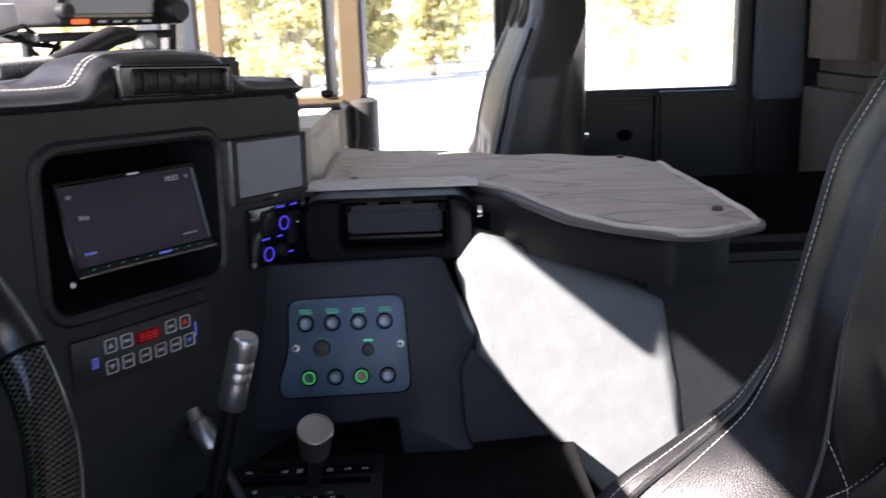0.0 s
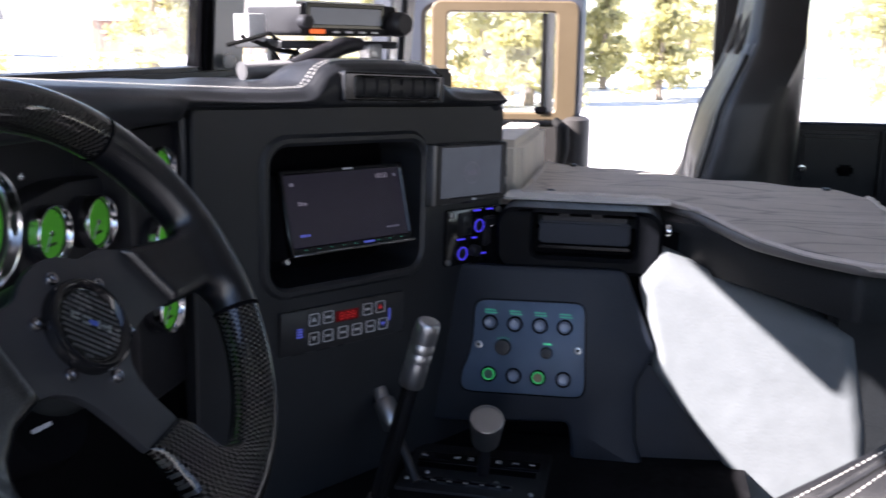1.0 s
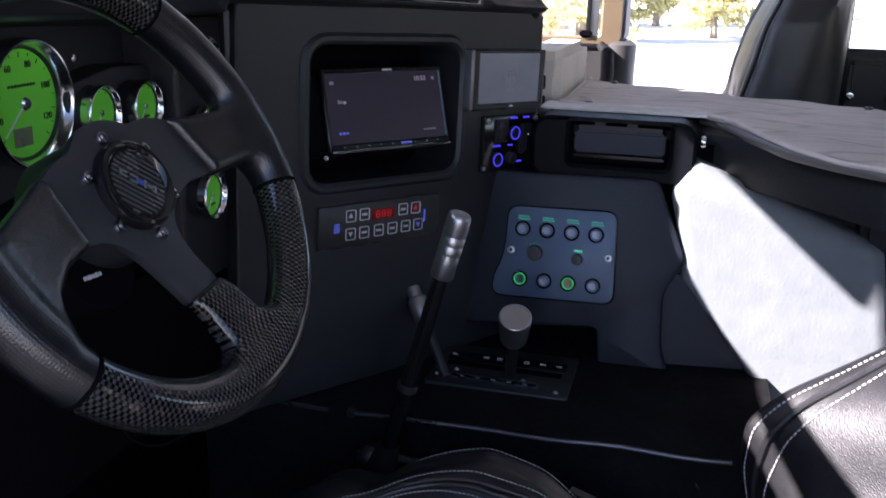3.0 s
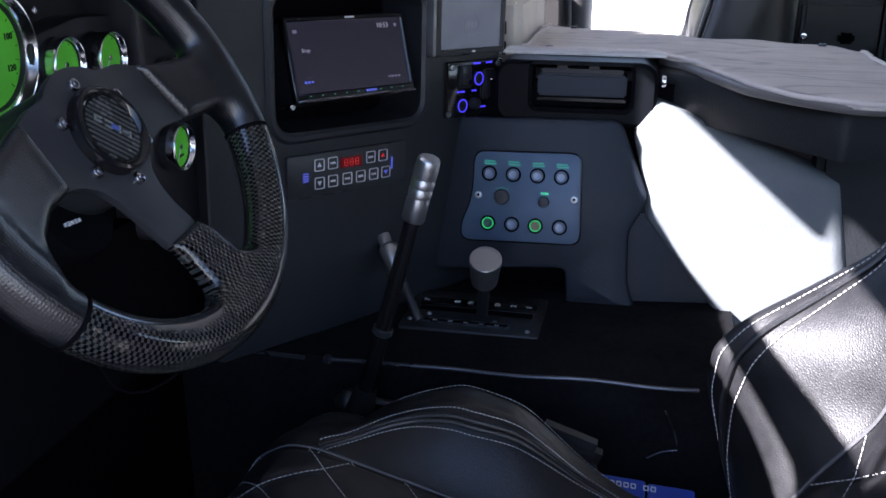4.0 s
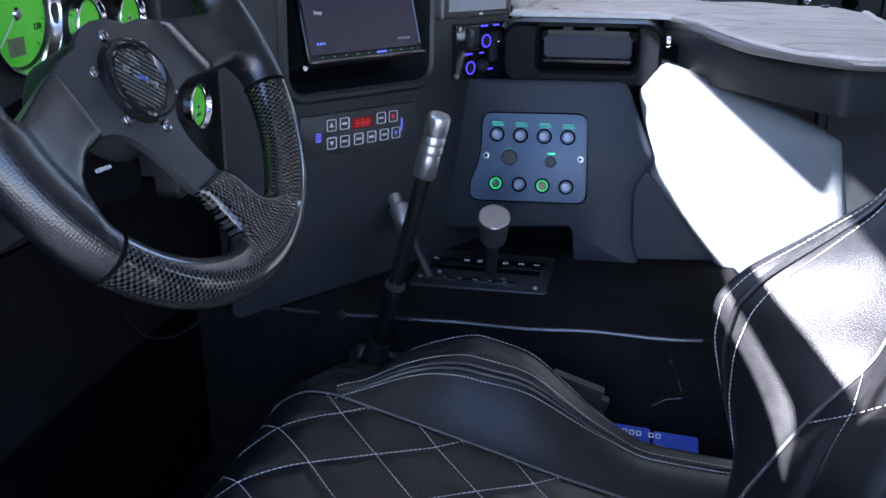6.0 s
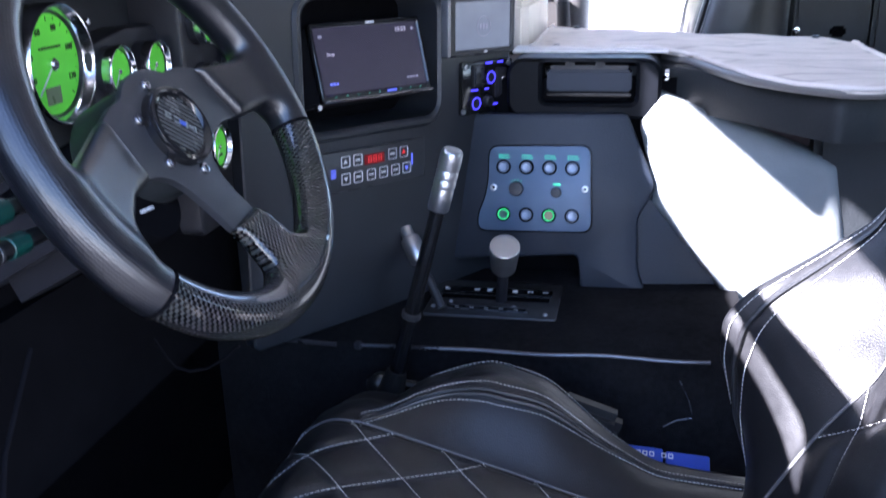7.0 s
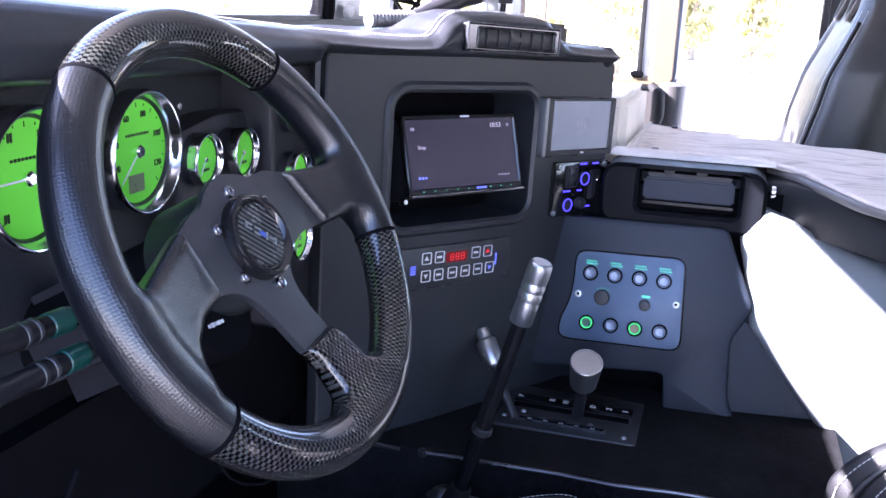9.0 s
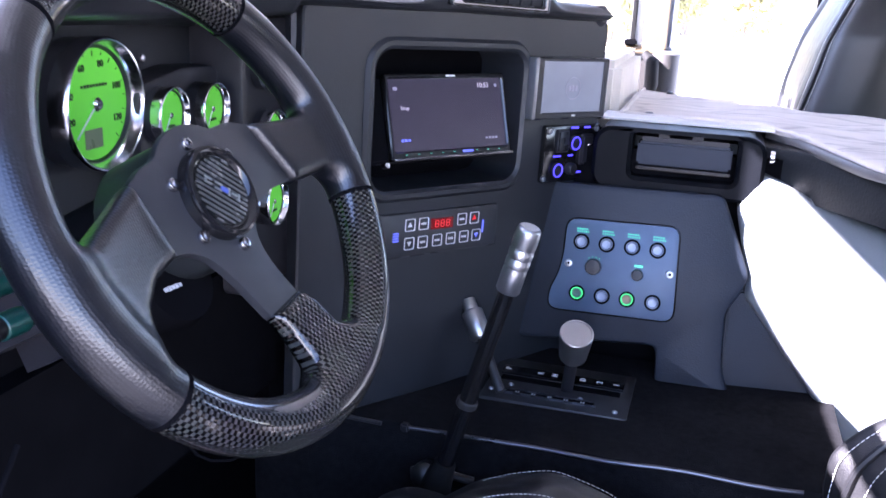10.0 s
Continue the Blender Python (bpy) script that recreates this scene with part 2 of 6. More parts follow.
NEEDLES = leafy("pine_needles", (0.42, 0.4, 0.25), 3)
SHRUB = leafy("dry_shrub", (0.42, 0.34, 0.18), 3)
BARK = material("bark", (0.28, 0.24, 0.2), 0.9, 0, 0.35, 12, 0.8, 40, spec=0.2, depth=0.02)
BRICK = material("far_house_wall", (0.36, 0.22, 0.17), 0.8, 0, 0.2, 4, 0.2, 30)
ROOFING = material("far_house_roof", (0.30, 0.28, 0.27), 0.8, 0, 0.2, 6, 0.3, 30)
ASPHALT = material("low_bounce_asphalt", (0.06, 0.06, 0.06), 0.9, 0, 0.45, 1.5, 0.4, 60, spec=0.2, depth=0.01)


# ---- mesh helpers ----
def link_mesh(name, bm, mat, angle=40):
    bmesh.ops.recalc_face_normals(bm, faces=bm.faces)
    me = bpy.data.meshes.new(name)
    bm.to_mesh(me)
    bm.free()
    me.materials.append(mat)
    me.shade_smooth()
    me.set_sharp_from_angle(angle=radians(angle))
    return new(name, me)


def part(name, bm, mat, parent, label="", angle=40):
    ob = link_mesh(name, bm, mat, angle)
    ob.parent = parent
    if label:
        ob["label"] = label
    return ob


def thing(name, m, label, category, group="", kind=""):
    ob = new(name)
    ob.matrix_world = m
    ob.empty_display_size = 0.02
    return tagged(ob, label, category, group, kind)


def solid(name, bm, mat, label, category, kind="", angle=40, m=None):
    ob = link_mesh(name, bm, mat, angle)
    if m:
        ob.matrix_world = m
    return tagged(ob, label, category, "", kind)


def B():
    return bmesh.new()


def rrect(w, h, r, cx=0.0, cy=0.0, n=5):
    """A rectangle with rounded corners, counter-clockwise."""
    pts = []
    for sx, sy, a0 in ((1, 1, 0), (-1, 1, 90), (-1, -1, 180), (1, -1, 270)):
        for i in range(n + 1):
            a = radians(a0 + 90 * i / n)
            pts.append((cx + sx * (w / 2 - r) + r * math.cos(a), cy + sy * (h / 2 - r) + r * math.sin(a)))
    return pts


def circle(r, n=32, cx=0.0, cy=0.0):
    return [(cx + r * math.cos(2 * math.pi * i / n), cy + r * math.sin(2 * math.pi * i / n)) for i in range(n)]


def inset(pts, b):
    out, n = [], len(pts)
    for i in range(n):
        (x0, y0), (x1, y1), (x2, y2) = pts[i - 1], pts[i], pts[(i + 1) % n]
        ax, ay, bx, by = x1 - x0, y1 - y0, x2 - x1, y2 - y1
        la, lb = math.hypot(ax, ay) or 1, math.hypot(bx, by) or 1
        nx, ny = -ay / la - by / lb, ax / la + bx / lb
        ln = math.hypot(nx, ny) or 1
        dot = max(0.35, (nx * -ay / la + ny * ax / la) / ln)
        out.append((x1 + nx / ln * b / dot, y1 + ny / ln * b / dot))
    return out


def bridge(bm, a, b):
    n = len(a)
    for i in range(n):
        bm.faces.new((a[i], a[(i + 1) % n], b[(i + 1) % n], b[i]))


def ring(bm, pts, z):
    return [bm.verts.new((x, y, z)) for x, y in pts]


def prism(bm, pts, z0, z1, bevel=0.0):
    """A polygon raised from z0 to z1, with a chamfered upper edge."""
    loops = [ring(bm, pts, z0)]
    if bevel:
        loops.append(ring(bm, pts, z1 - bevel))
        loops.append(ring(bm, inset(pts, bevel * 0.3), z1 - bevel * 0.3))
        loops.append(ring(bm, inset(pts, bevel), z1))
    else:
        loops.append(ring(bm, pts, z1))
    for a, b in zip(loops, loops[1:]):
        bridge(bm, a, b)
    bm.faces.new(loops[-1])
    bm.faces.new(loops[0][::-1])
    return bm


def hoop(bm, outer, inner, z0, z1, bevel=0.0):
    """A plate from z0 to z1 with a hole; the loops have as many points as each other."""
    o0, i0 = ring(bm, outer, z0), ring(bm, inner, z0)
    bridge(bm, o0, i0)
    if bevel:
        o1, o2 = ring(bm, outer, z1 - bevel), ring(bm, inset(outer, bevel), z1)
        i2, i1 = ring(bm, inset(inner, -bevel), z1), ring(bm, inner, z1 - bevel)
        for a, b in ((o0, o1), (o1, o2), (o2, i2), (i2, i1), (i1, i0)):
            bridge(bm, a, b)
    else:
        o1, i1 = ring(bm, outer, z1), ring(bm, inner, z1)
        for a, b in ((o0, o1), (o1, i1), (i1, i0)):
            bridge(bm, a, b)
    return bm


def box(bm, c, s, bevel=0.004, m=None):
    """A block round c with softened edges."""
    made = bmesh.ops.create_cube(bm, size=1)["verts"]
    for v in made:
        v.co = Vector((v.co.x * s[0], v.co.y * s[1], v.co.z * s[2]))
    if bevel:
        edges = {e for v in made for e in v.link_edges}
        made = [v for v in bmesh.ops.bevel(bm, geom=list(edges), offset=min(bevel, 0.45 * min(s)), segments=2, affect="EDGES")["verts"]]
        made = list({v for v in made} | {v for f in {f for v in made for f in v.link_faces} for v in f.verts})
    t = Matrix.Translation(c) @ (m or Matrix())
    for v in made:
        v.co = t @ v.co
    return bm


def lathe(bm, prof, n=28, m=None):
    """Turns (radius, height) pairs round the z axis."""
    m, loops = m or Matrix(), []
    for r, z in prof:
        loops.append([bm.verts.new(m @ Vector((r * math.cos(2 * math.pi * i / n), r * math.sin(2 * math.pi * i / n), z))) for i in range(n)])
    for a, b in zip(loops, loops[1:]):
        bridge(bm, a, b)
    bm.faces.new(loops[0][::-1])
    bm.faces.new(loops[-1])
    return bm


def axis(p, q):
    """The pose whose z axis runs from p to q, at p."""
    p, q = Vector(p), Vector(q)
    return Matrix.Translation(p) @ (q - p).to_track_quat("Z", "Y").to_matrix().to_4x4()


def rod(bm, p, q, r, r2=None, n=14, bevel=0.0):
    ln = (Vector(q) - Vector(p)).length
    r2 = r if r2 is None else r2
    prof = [(r - bevel, 0), (r, bevel), (r2, ln - bevel), (r2 - bevel, ln)] if bevel else [(r, 0), (r2, ln)]
    return lathe(bm, prof, n, axis(p, q))


def tube(bm, pts, r, n=10, closed=False, tile=None, flat=1.0):
    """A round section swept along points; r may be a list. tile: UV squares (along, round)."""
    pts = [Vector(p) for p in pts]
    count, loops = len(pts), []
    up = Vector((0, 0, 1))
    first = (pts[1] - pts[0]).normalized()
    if abs(first.dot(up)) > 0.9:
        up = Vector((1, 0, 0))
    side = first.cross(up).normalized()
    for i, p in enumerate(pts):
        a = pts[i - 1] if (i or closed) else pts[i]
        b = pts[(i + 1) % count] if (i < count - 1 or closed) else pts[i]
        t = (b - a).normalized()
        side = (side - t * side.dot(t)).normalized()
        other = t.cross(side)
        rr = r[i] if isinstance(r, (list, tuple)) else r
        loops.append([bm.verts.new(p + side * rr * math.cos(2 * math.pi * k / n) + other * rr * flat * math.sin(2 * math.pi * k / n)) for k in range(n)])
    uv = bm.loops.layers.uv.verify() if tile else None
    last = count if closed else count - 1
    for i in range(last):
        a, b = loops[i], loops[(i + 1) % count]
        for k in range(n):
            f = bm.faces.new((a[k], a[(k + 1) % n], b[(k + 1) % n], b[k]))
            if uv:
                for lp, (du, dv) in zip(f.loops, ((0, 0), (0, 1), (1, 1), (1, 0))):
                    lp[uv].uv = ((i + du) / last * tile[0], (k + dv) / n * tile[1])
    if not closed:
        bm.faces.new(loops[0][::-1])
        bm.faces.new(loops[-1])
    return bm


def sheet(bm, fn, nu, nv, tile=None):
    """A surface fn(u, v), both 0 to 1."""
    g = [[bm.verts.new(fn(i / nu, j / nv)) for j in range(nv + 1)] for i in range(nu + 1)]
    for i in range(nu):
        for j in range(nv):
            bm.faces.new((g[i][j], g[i + 1][j], g[i + 1][j + 1], g[i][j + 1]))
    return g


def shell(bm, fn, nu, nv, thick):
    """A surface with thickness along -normal of its middle; thick is a vector."""
    a = sheet(bm, fn, nu, nv)
    b = sheet(bm, lambda u, v: Vector(fn(u, v)) + Vector(thick), nu, nv)
    edge = [(i, 0) for i in range(nu)] + [(nu, j) for j in range(nv)] + [(i, nv) for i in range(nu, 0, -1)] + [(0, j) for j in range(nv, 0, -1)]
    for k in range(len(edge)):
        (i, j), (p, q) = edge[k], edge[(k + 1) % len(edge)]
        bm.faces.new((a[i][j], a[p][q], b[p][q], b[i][j]))
    return bm


def interp(x, table):
    """Piecewise smooth value from rows (x, value)."""
    if x <= table[0][0]:
        return table[0][1]
    for (x0, y0), (x1, y1) in zip(table, table[1:]):
        if x <= x1:
            w = (x - x0) / (x1 - x0)
            return y0 + (y1 - y0) * w
    return table[-1][1]


def smooth_table(table, steps=60, passes=4):
    x0, x1 = table[0][0], table[-1][0]
    xs = [x0 + (x1 - x0) * i / steps for i in range(steps + 1)]
    ys = [interp(x, table) for x in xs]
    for _ in range(passes):
        ys = [ys[0]] + [(ys[i - 1] + 2 * ys[i] + ys[i + 1]) / 4 for i in range(1, steps)] + [ys[-1]]
    return list(zip(xs, ys))


def stitches(bm, pts, pitch=0.0055, ln=0.0038, r=0.00055, lift=(0, 0, 0)):
    """A row of short threads along points."""
    pts = [Vector(p) + Vector(lift) for p in pts]
    run, nxt = 0.0, 0.0
    for a, b in zip(pts, pts[1:]):
        d = (b - a).length
        if d < 1e-6:
            continue
        t = (b - a) / d
        while nxt <= run + d:
            p = a + t * (nxt - run)
            m = axis(p - t * ln / 2, p + t * ln / 2)
            lathe(bm, [(r * 0.6, 0), (r, ln * 0.2), (r, ln * 0.8), (r * 0.6, ln)], 5, m)
            nxt += pitch
        run += d
    return bm


def letters(parent, text, m, size, mat, name="lettering", label="", deep=0.0004):
    """Built-in font as a thin mesh, centred, in the xy plane of m."""
    cu = bpy.data.curves.new(name, "FONT")
    cu.body, cu.size, cu.align_x, cu.align_y, cu.extrude = text, size, "CENTER", "CENTER", deep
    cu.resolution_u = 2
    tmp = bpy.data.objects.new(name, cu)
    scene.collection.objects.link(tmp)
    me = bpy.data.meshes.new_from_object(tmp.evaluated_get(bpy.context.evaluated_depsgraph_get()))
    bpy.data.objects.remove(tmp)
    bpy.data.curves.remove(cu)
    me.transform(m)
    me.materials.clear()
    me.materials.append(mat)
    ob = new(name, me)
    ob.parent = parent
    if label:
        ob["label"] = label
    return ob


def screw(parent, m, r=0.0035, mat=None, name="screw"):
    """A domed socket screw with its head on the plane of m."""
    bm = lathe(B(), [(r, -0.0005), (r, r * 0.35), (r * 0.85, r * 0.62), (r * 0.5, r * 0.66), (r * 0.45, r * 0.25), (0.0001, r * 0.25)], 16, m)
    return part(name, bm, mat or CHROME, parent)


# ---- frames of the plan: x runs to the rear of the vehicle, y to its passenger side ----
ALONG, OUT, UP = Vector((0.5478, 0.8367, 0)), Vector((0.8367, -0.5478, 0)), Vector((0, 0, 1))


def basis(x, y, z, o):
    return Matrix(((x[0], y[0], z[0], o[0]), (x[1], y[1], z[1], o[1]), (x[2], y[2], z[2], o[2]), (0, 0, 0, 1)))


def spin(x, y, degrees):
    return Matrix.Translation((x, y, 0)) @ Matrix.Rotation(radians(degrees), 4, "Z") @ Matrix.Translation((-x, -y, 0))


# dash face: x along the face, y up, z out to the driver
DASH = basis(ALONG, UP, OUT, OUT * -0.672) @ spin(0.9, 1.72, -1.8)
# engine cover side: x to the rear, y up, z out to the driver, leaning back a little towards the top
SIDE = basis((1, 0, 0), Vector((0, 0.2, 1)).normalized(), Vector((0, -1, 0.2)).normalized(), (0, 1.205, 1.52))
# dials: x to the passenger side, y up, z to the rear
DIALS = basis((0, 1, 0), (0, 0, 1), (1, 0, 0), (-0.285, 0, 0))
WHEEL_OUT = Vector((0.8719, -0.0734, 0.4841)).normalized()
WHEEL_RIGHT = Vector((0.1011, 0.9944, -0.0313)).normalized()
WHEEL = basis(WHEEL_RIGHT, WHEEL_OUT.cross(WHEEL_RIGHT), WHEEL_OUT, (-0.1035, 0.5492, 1.7334))


def roundpoly(pts, r, n=4):
    """A polygon with its corners rounded by curves that start r from each corner."""
    out = []
    for i, p in enumerate(pts):
        a, p, b = Vector(pts[i - 1]), Vector(p), Vector(pts[(i + 1) % len(pts)])
        ra, rb = min(r, 0.45 * (a - p).length), min(r, 0.45 * (b - p).length)
        q0, q1 = p + (a - p).normalized() * ra, p + (b - p).normalized() * rb
        for k in range(n + 1):
            w = k / n
            out.append(tuple((1 - w) ** 2 * q0 + 2 * w * (1 - w) * p + w * w * q1))
    return out


# ---- outdoors ----
def ground_height(x, y):
    far = max(0.0, math.hypot(x, y) - 12) / 60
    return 0.05 * noise.noise((x * 0.15, y * 0.15, 0)) * min(1, far * 4) + min(far, 1.5) * 0.6 * (1 + noise.noise((x * 0.02, y * 0.02, 3)))


def build_ground():
    bm = B()

    def at(u, v):
        r = 3 * (260 ** u) if u > 0 else 0.0
        a = v * 2 * math.pi
        x, y = r * math.cos(a), 1.2 + r * math.sin(a)
        return (x, y, ground_height(x, y))
    sheet(bm, at, 48, 72)
    bmesh.ops.remove_doubles(bm, verts=bm.verts, dist=0.001)
    solid("ground", bm, SNOW, "snow-covered ground with dry grass showing through", "ground", "structure")


def leaf_cloud(bm, centre, spread, count, size, rnd):
    for _ in range(count):
        p = Vector((rnd.gauss(0, spread[0]), rnd.gauss(0, spread[1]), rnd.gauss(0, spread[2]))) + Vector(centre)
        m = Matrix.LocRotScale(p, Euler((rnd.uniform(0, 6.3), rnd.uniform(0, 6.3), rnd.uniform(0, 6.3))), (size * rnd.uniform(0.5, 1.4),) * 3)
        v = [bm.verts.new(m @ Vector(c)) for c in ((-0.5, -0.18, 0), (0.5, -0.12, 0.05), (0.55, 0.16, 0), (-0.4, 0.2, 0.08))]
        bm.faces.new(v)


def pine(seed, height, m, label):
    rnd = random.Random(seed)
    tree = thing("pine_tree", m, label, "tree", "pines round the field")
    part("trunk", tube(B(), [(0.05 * math.sin(i), 0.04 * math.cos(2 * i), height * i / 8) for i in range(9)], [0.16 * (1 - i / 9) + 0.015 for i in range(9)], 8), BARK, tree)
    bm, limbs = B(), B()
    z = height * 0.14
    while z < height * 0.98:
        reach = (height - z) * 0.26 + 0.25
        for k in range(rnd.randint(4, 6)):
            a, ln = rnd.uniform(0, 6.3), reach * rnd.uniform(0.55, 1.15)
            tip = Vector((math.cos(a) * ln, math.sin(a) * ln, z - ln * rnd.uniform(-0.1, 0.3)))
            tube(limbs, [(0, 0, z), tip * 0.5 + Vector((0, 0, z * 0.5 + 0.05)), tip], [0.035, 0.02, 0.008], 4)
            for s in (0.45, 0.7, 0.95):
                c = Vector((0, 0, z)).lerp(tip, s)
                leaf_cloud(bm, c, (ln * 0.15, ln * 0.15, 0.10), 18, 0.30, rnd)
        z += height * rnd.uniform(0.045, 0.075)
    part("limbs", limbs, BARK, tree)["kind"] = "stuff"
    part("crown", bm, NEEDLES, tree)["kind"] = "stuff"
    return tree


def bare_tree(seed, height, m):
    rnd = random.Random(seed)
    tree = thing("bare_tree", m, "leafless tree with fine grey-brown branches", "tree", "bare trees")
    bm = B()

    def grow(p, d, ln, r, level):
        q = p + d * ln
        tube(bm, [p, p + d * ln * 0.5 + Vector((rnd.gauss(0, ln * 0.04), rnd.gauss(0, ln * 0.04), 0)), q], [r, r * 0.8, r * 0.62], 5)
        if level:
            for _ in range(rnd.randint(2, 4)):
                e = (d + Vector((rnd.gauss(0, 0.5), rnd.gauss(0, 0.5), rnd.gauss(0.15, 0.3)))).normalized()
                grow(q, e, ln * rnd.uniform(0.55, 0.85), r * 0.55, level - 1)
    grow(Vector((0, 0, 0)), Vector((0, 0, 1)), height * 0.28, height * 0.018, 5)
    part("trunk", bm, BARK, tree)
    return tree


def shrub(seed, size, m, label):
    rnd = random.Random(seed)
    bush = thing("shrub", m, label, "shrub", "dry shrubs")
    bm, stems = B(), B()
    for _ in range(26):
        a, ln = rnd.uniform(0, 6.3), size * rnd.uniform(0.3, 1)
        tip = Vector((math.cos(a) * ln * 0.6, math.sin(a) * ln * 0.6, ln))
        tube(stems, [(0, 0, 0), tip * 0.5, tip], [0.02, 0.012, 0.004], 4)
        leaf_cloud(bm, tip * 0.85, (size * 0.16,) * 3, 30, 0.13, rnd)
    part("stems", stems, BARK, bush)["kind"] = "stuff"
    part("crown", bm, SHRUB, bush)["kind"] = "stuff"
    return bush


def house(m, w, d, h):
    home = thing("house", m, "distant low house with pale walls and grey gabled roof", "house", "distant houses")
    part("wall", box(B(), (0, 0, h / 2), (w, d, h), 0.02), BRICK, home)
    bm = B()
    prism(bm, [(-d * 0.6, 0), (d * 0.6, 0), (0, d * 0.32)], -w * 0.54, w * 0.54)
    bm.transform(Matrix.Translation((0, 0, h)) @ basis((0, 1, 0), (0, 0, 1), (1, 0, 0), (0, 0, 0)))
    part("roof", bm, ROOFING, home)
    for k in range(4):
        part("window", box(B(), (-w * 0.36 + k * w * 0.24, -d / 2, h * 0.55), (w * 0.1, 0.08, h * 0.35), 0.01), GLOSS, home)
        part("window", box(B(), (w / 2, -d * 0.36 + k * d * 0.24, h * 0.55), (0.08, d * 0.1, h * 0.35), 0.01), GLOSS, home)
    return home


build_ground()
# Unseen paving by the driver's doorway, kept dark to limit bounced light.
bm = sheet(lot := B(), lambda u, v: (-26 + 52 * u, -16 + 16.2 * v, 0.03 + 0.012 * noise.noise((u * 20, v * 8, 0))), 40, 20)
solid("pavement", lot, ASPHALT, "unseen dark asphalt, added to limit light bounced into the cabin", "pavement", "structure")
rnd = random.Random(4)
tall = pine(3, 8.5, pose(9.6, 40, 0.4), "tall green pine with gaps between its boughs")
small = pine(8, 5.5, pose(-3, 27, 0.2), "young pine with sunlit yellow-green needles")
for x, y, s, src in ((-8.5, 31, 0.9, tall), (-5.6, 34, 1.15, tall), (-1.2, 36, 0.85, small), (-11, 38, 1.2, tall), (2.2, 46, 1.1, tall), (17, 44, 0.9, small),
                     (13.8, 52, 1.0, small), (-15, 44, 1.1, small), (-20, 36, 1.1, tall), (-7, 24.5, 0.7, small), (0.8, 30.5, 0.75, small), (-30, 52, 0.8, small)):
    copy_thing(src, pose(x, y, ground_height(x, y), 0, 0, rnd.uniform(0, 360)) @ Matrix.Scale(s, 4))
bush = shrub(5, 1.5, pose(-4, 22, 0.1), "dry ochre shrub standing in snow")
for k in range(22):
    x, y = rnd.uniform(-24, 16), rnd.uniform(20, 33)
    copy_thing(bush, pose(x, y, ground_height(x, y), 0, 0, rnd.uniform(0, 360)) @ Matrix.Scale(rnd.uniform(0.5, 1.1), 4))
bare = bare_tree(7, 9, pose(-34, 62, 0.5))
for x, y, s in ((-52, 60, 1.1), (-44, 70, 0.9), (-62, 66, 1.2), (-58, 48, 0.9), (-70, 52, 1.2)):
    copy_thing(bare, pose(x, y, ground_height(x, y), 0, 0, rnd.uniform(0, 360)) @ Matrix.Scale(s, 4))
first_house = house(pose(-66, 72, 0.8, 0, 0, 30), 16, 9, 3.2)
copy_thing(first_house, pose(-84, 66, 0.9, 0, 0, 55))
copy_thing(first_house, pose(-48, 92, 0.9, 0, 0, 10))


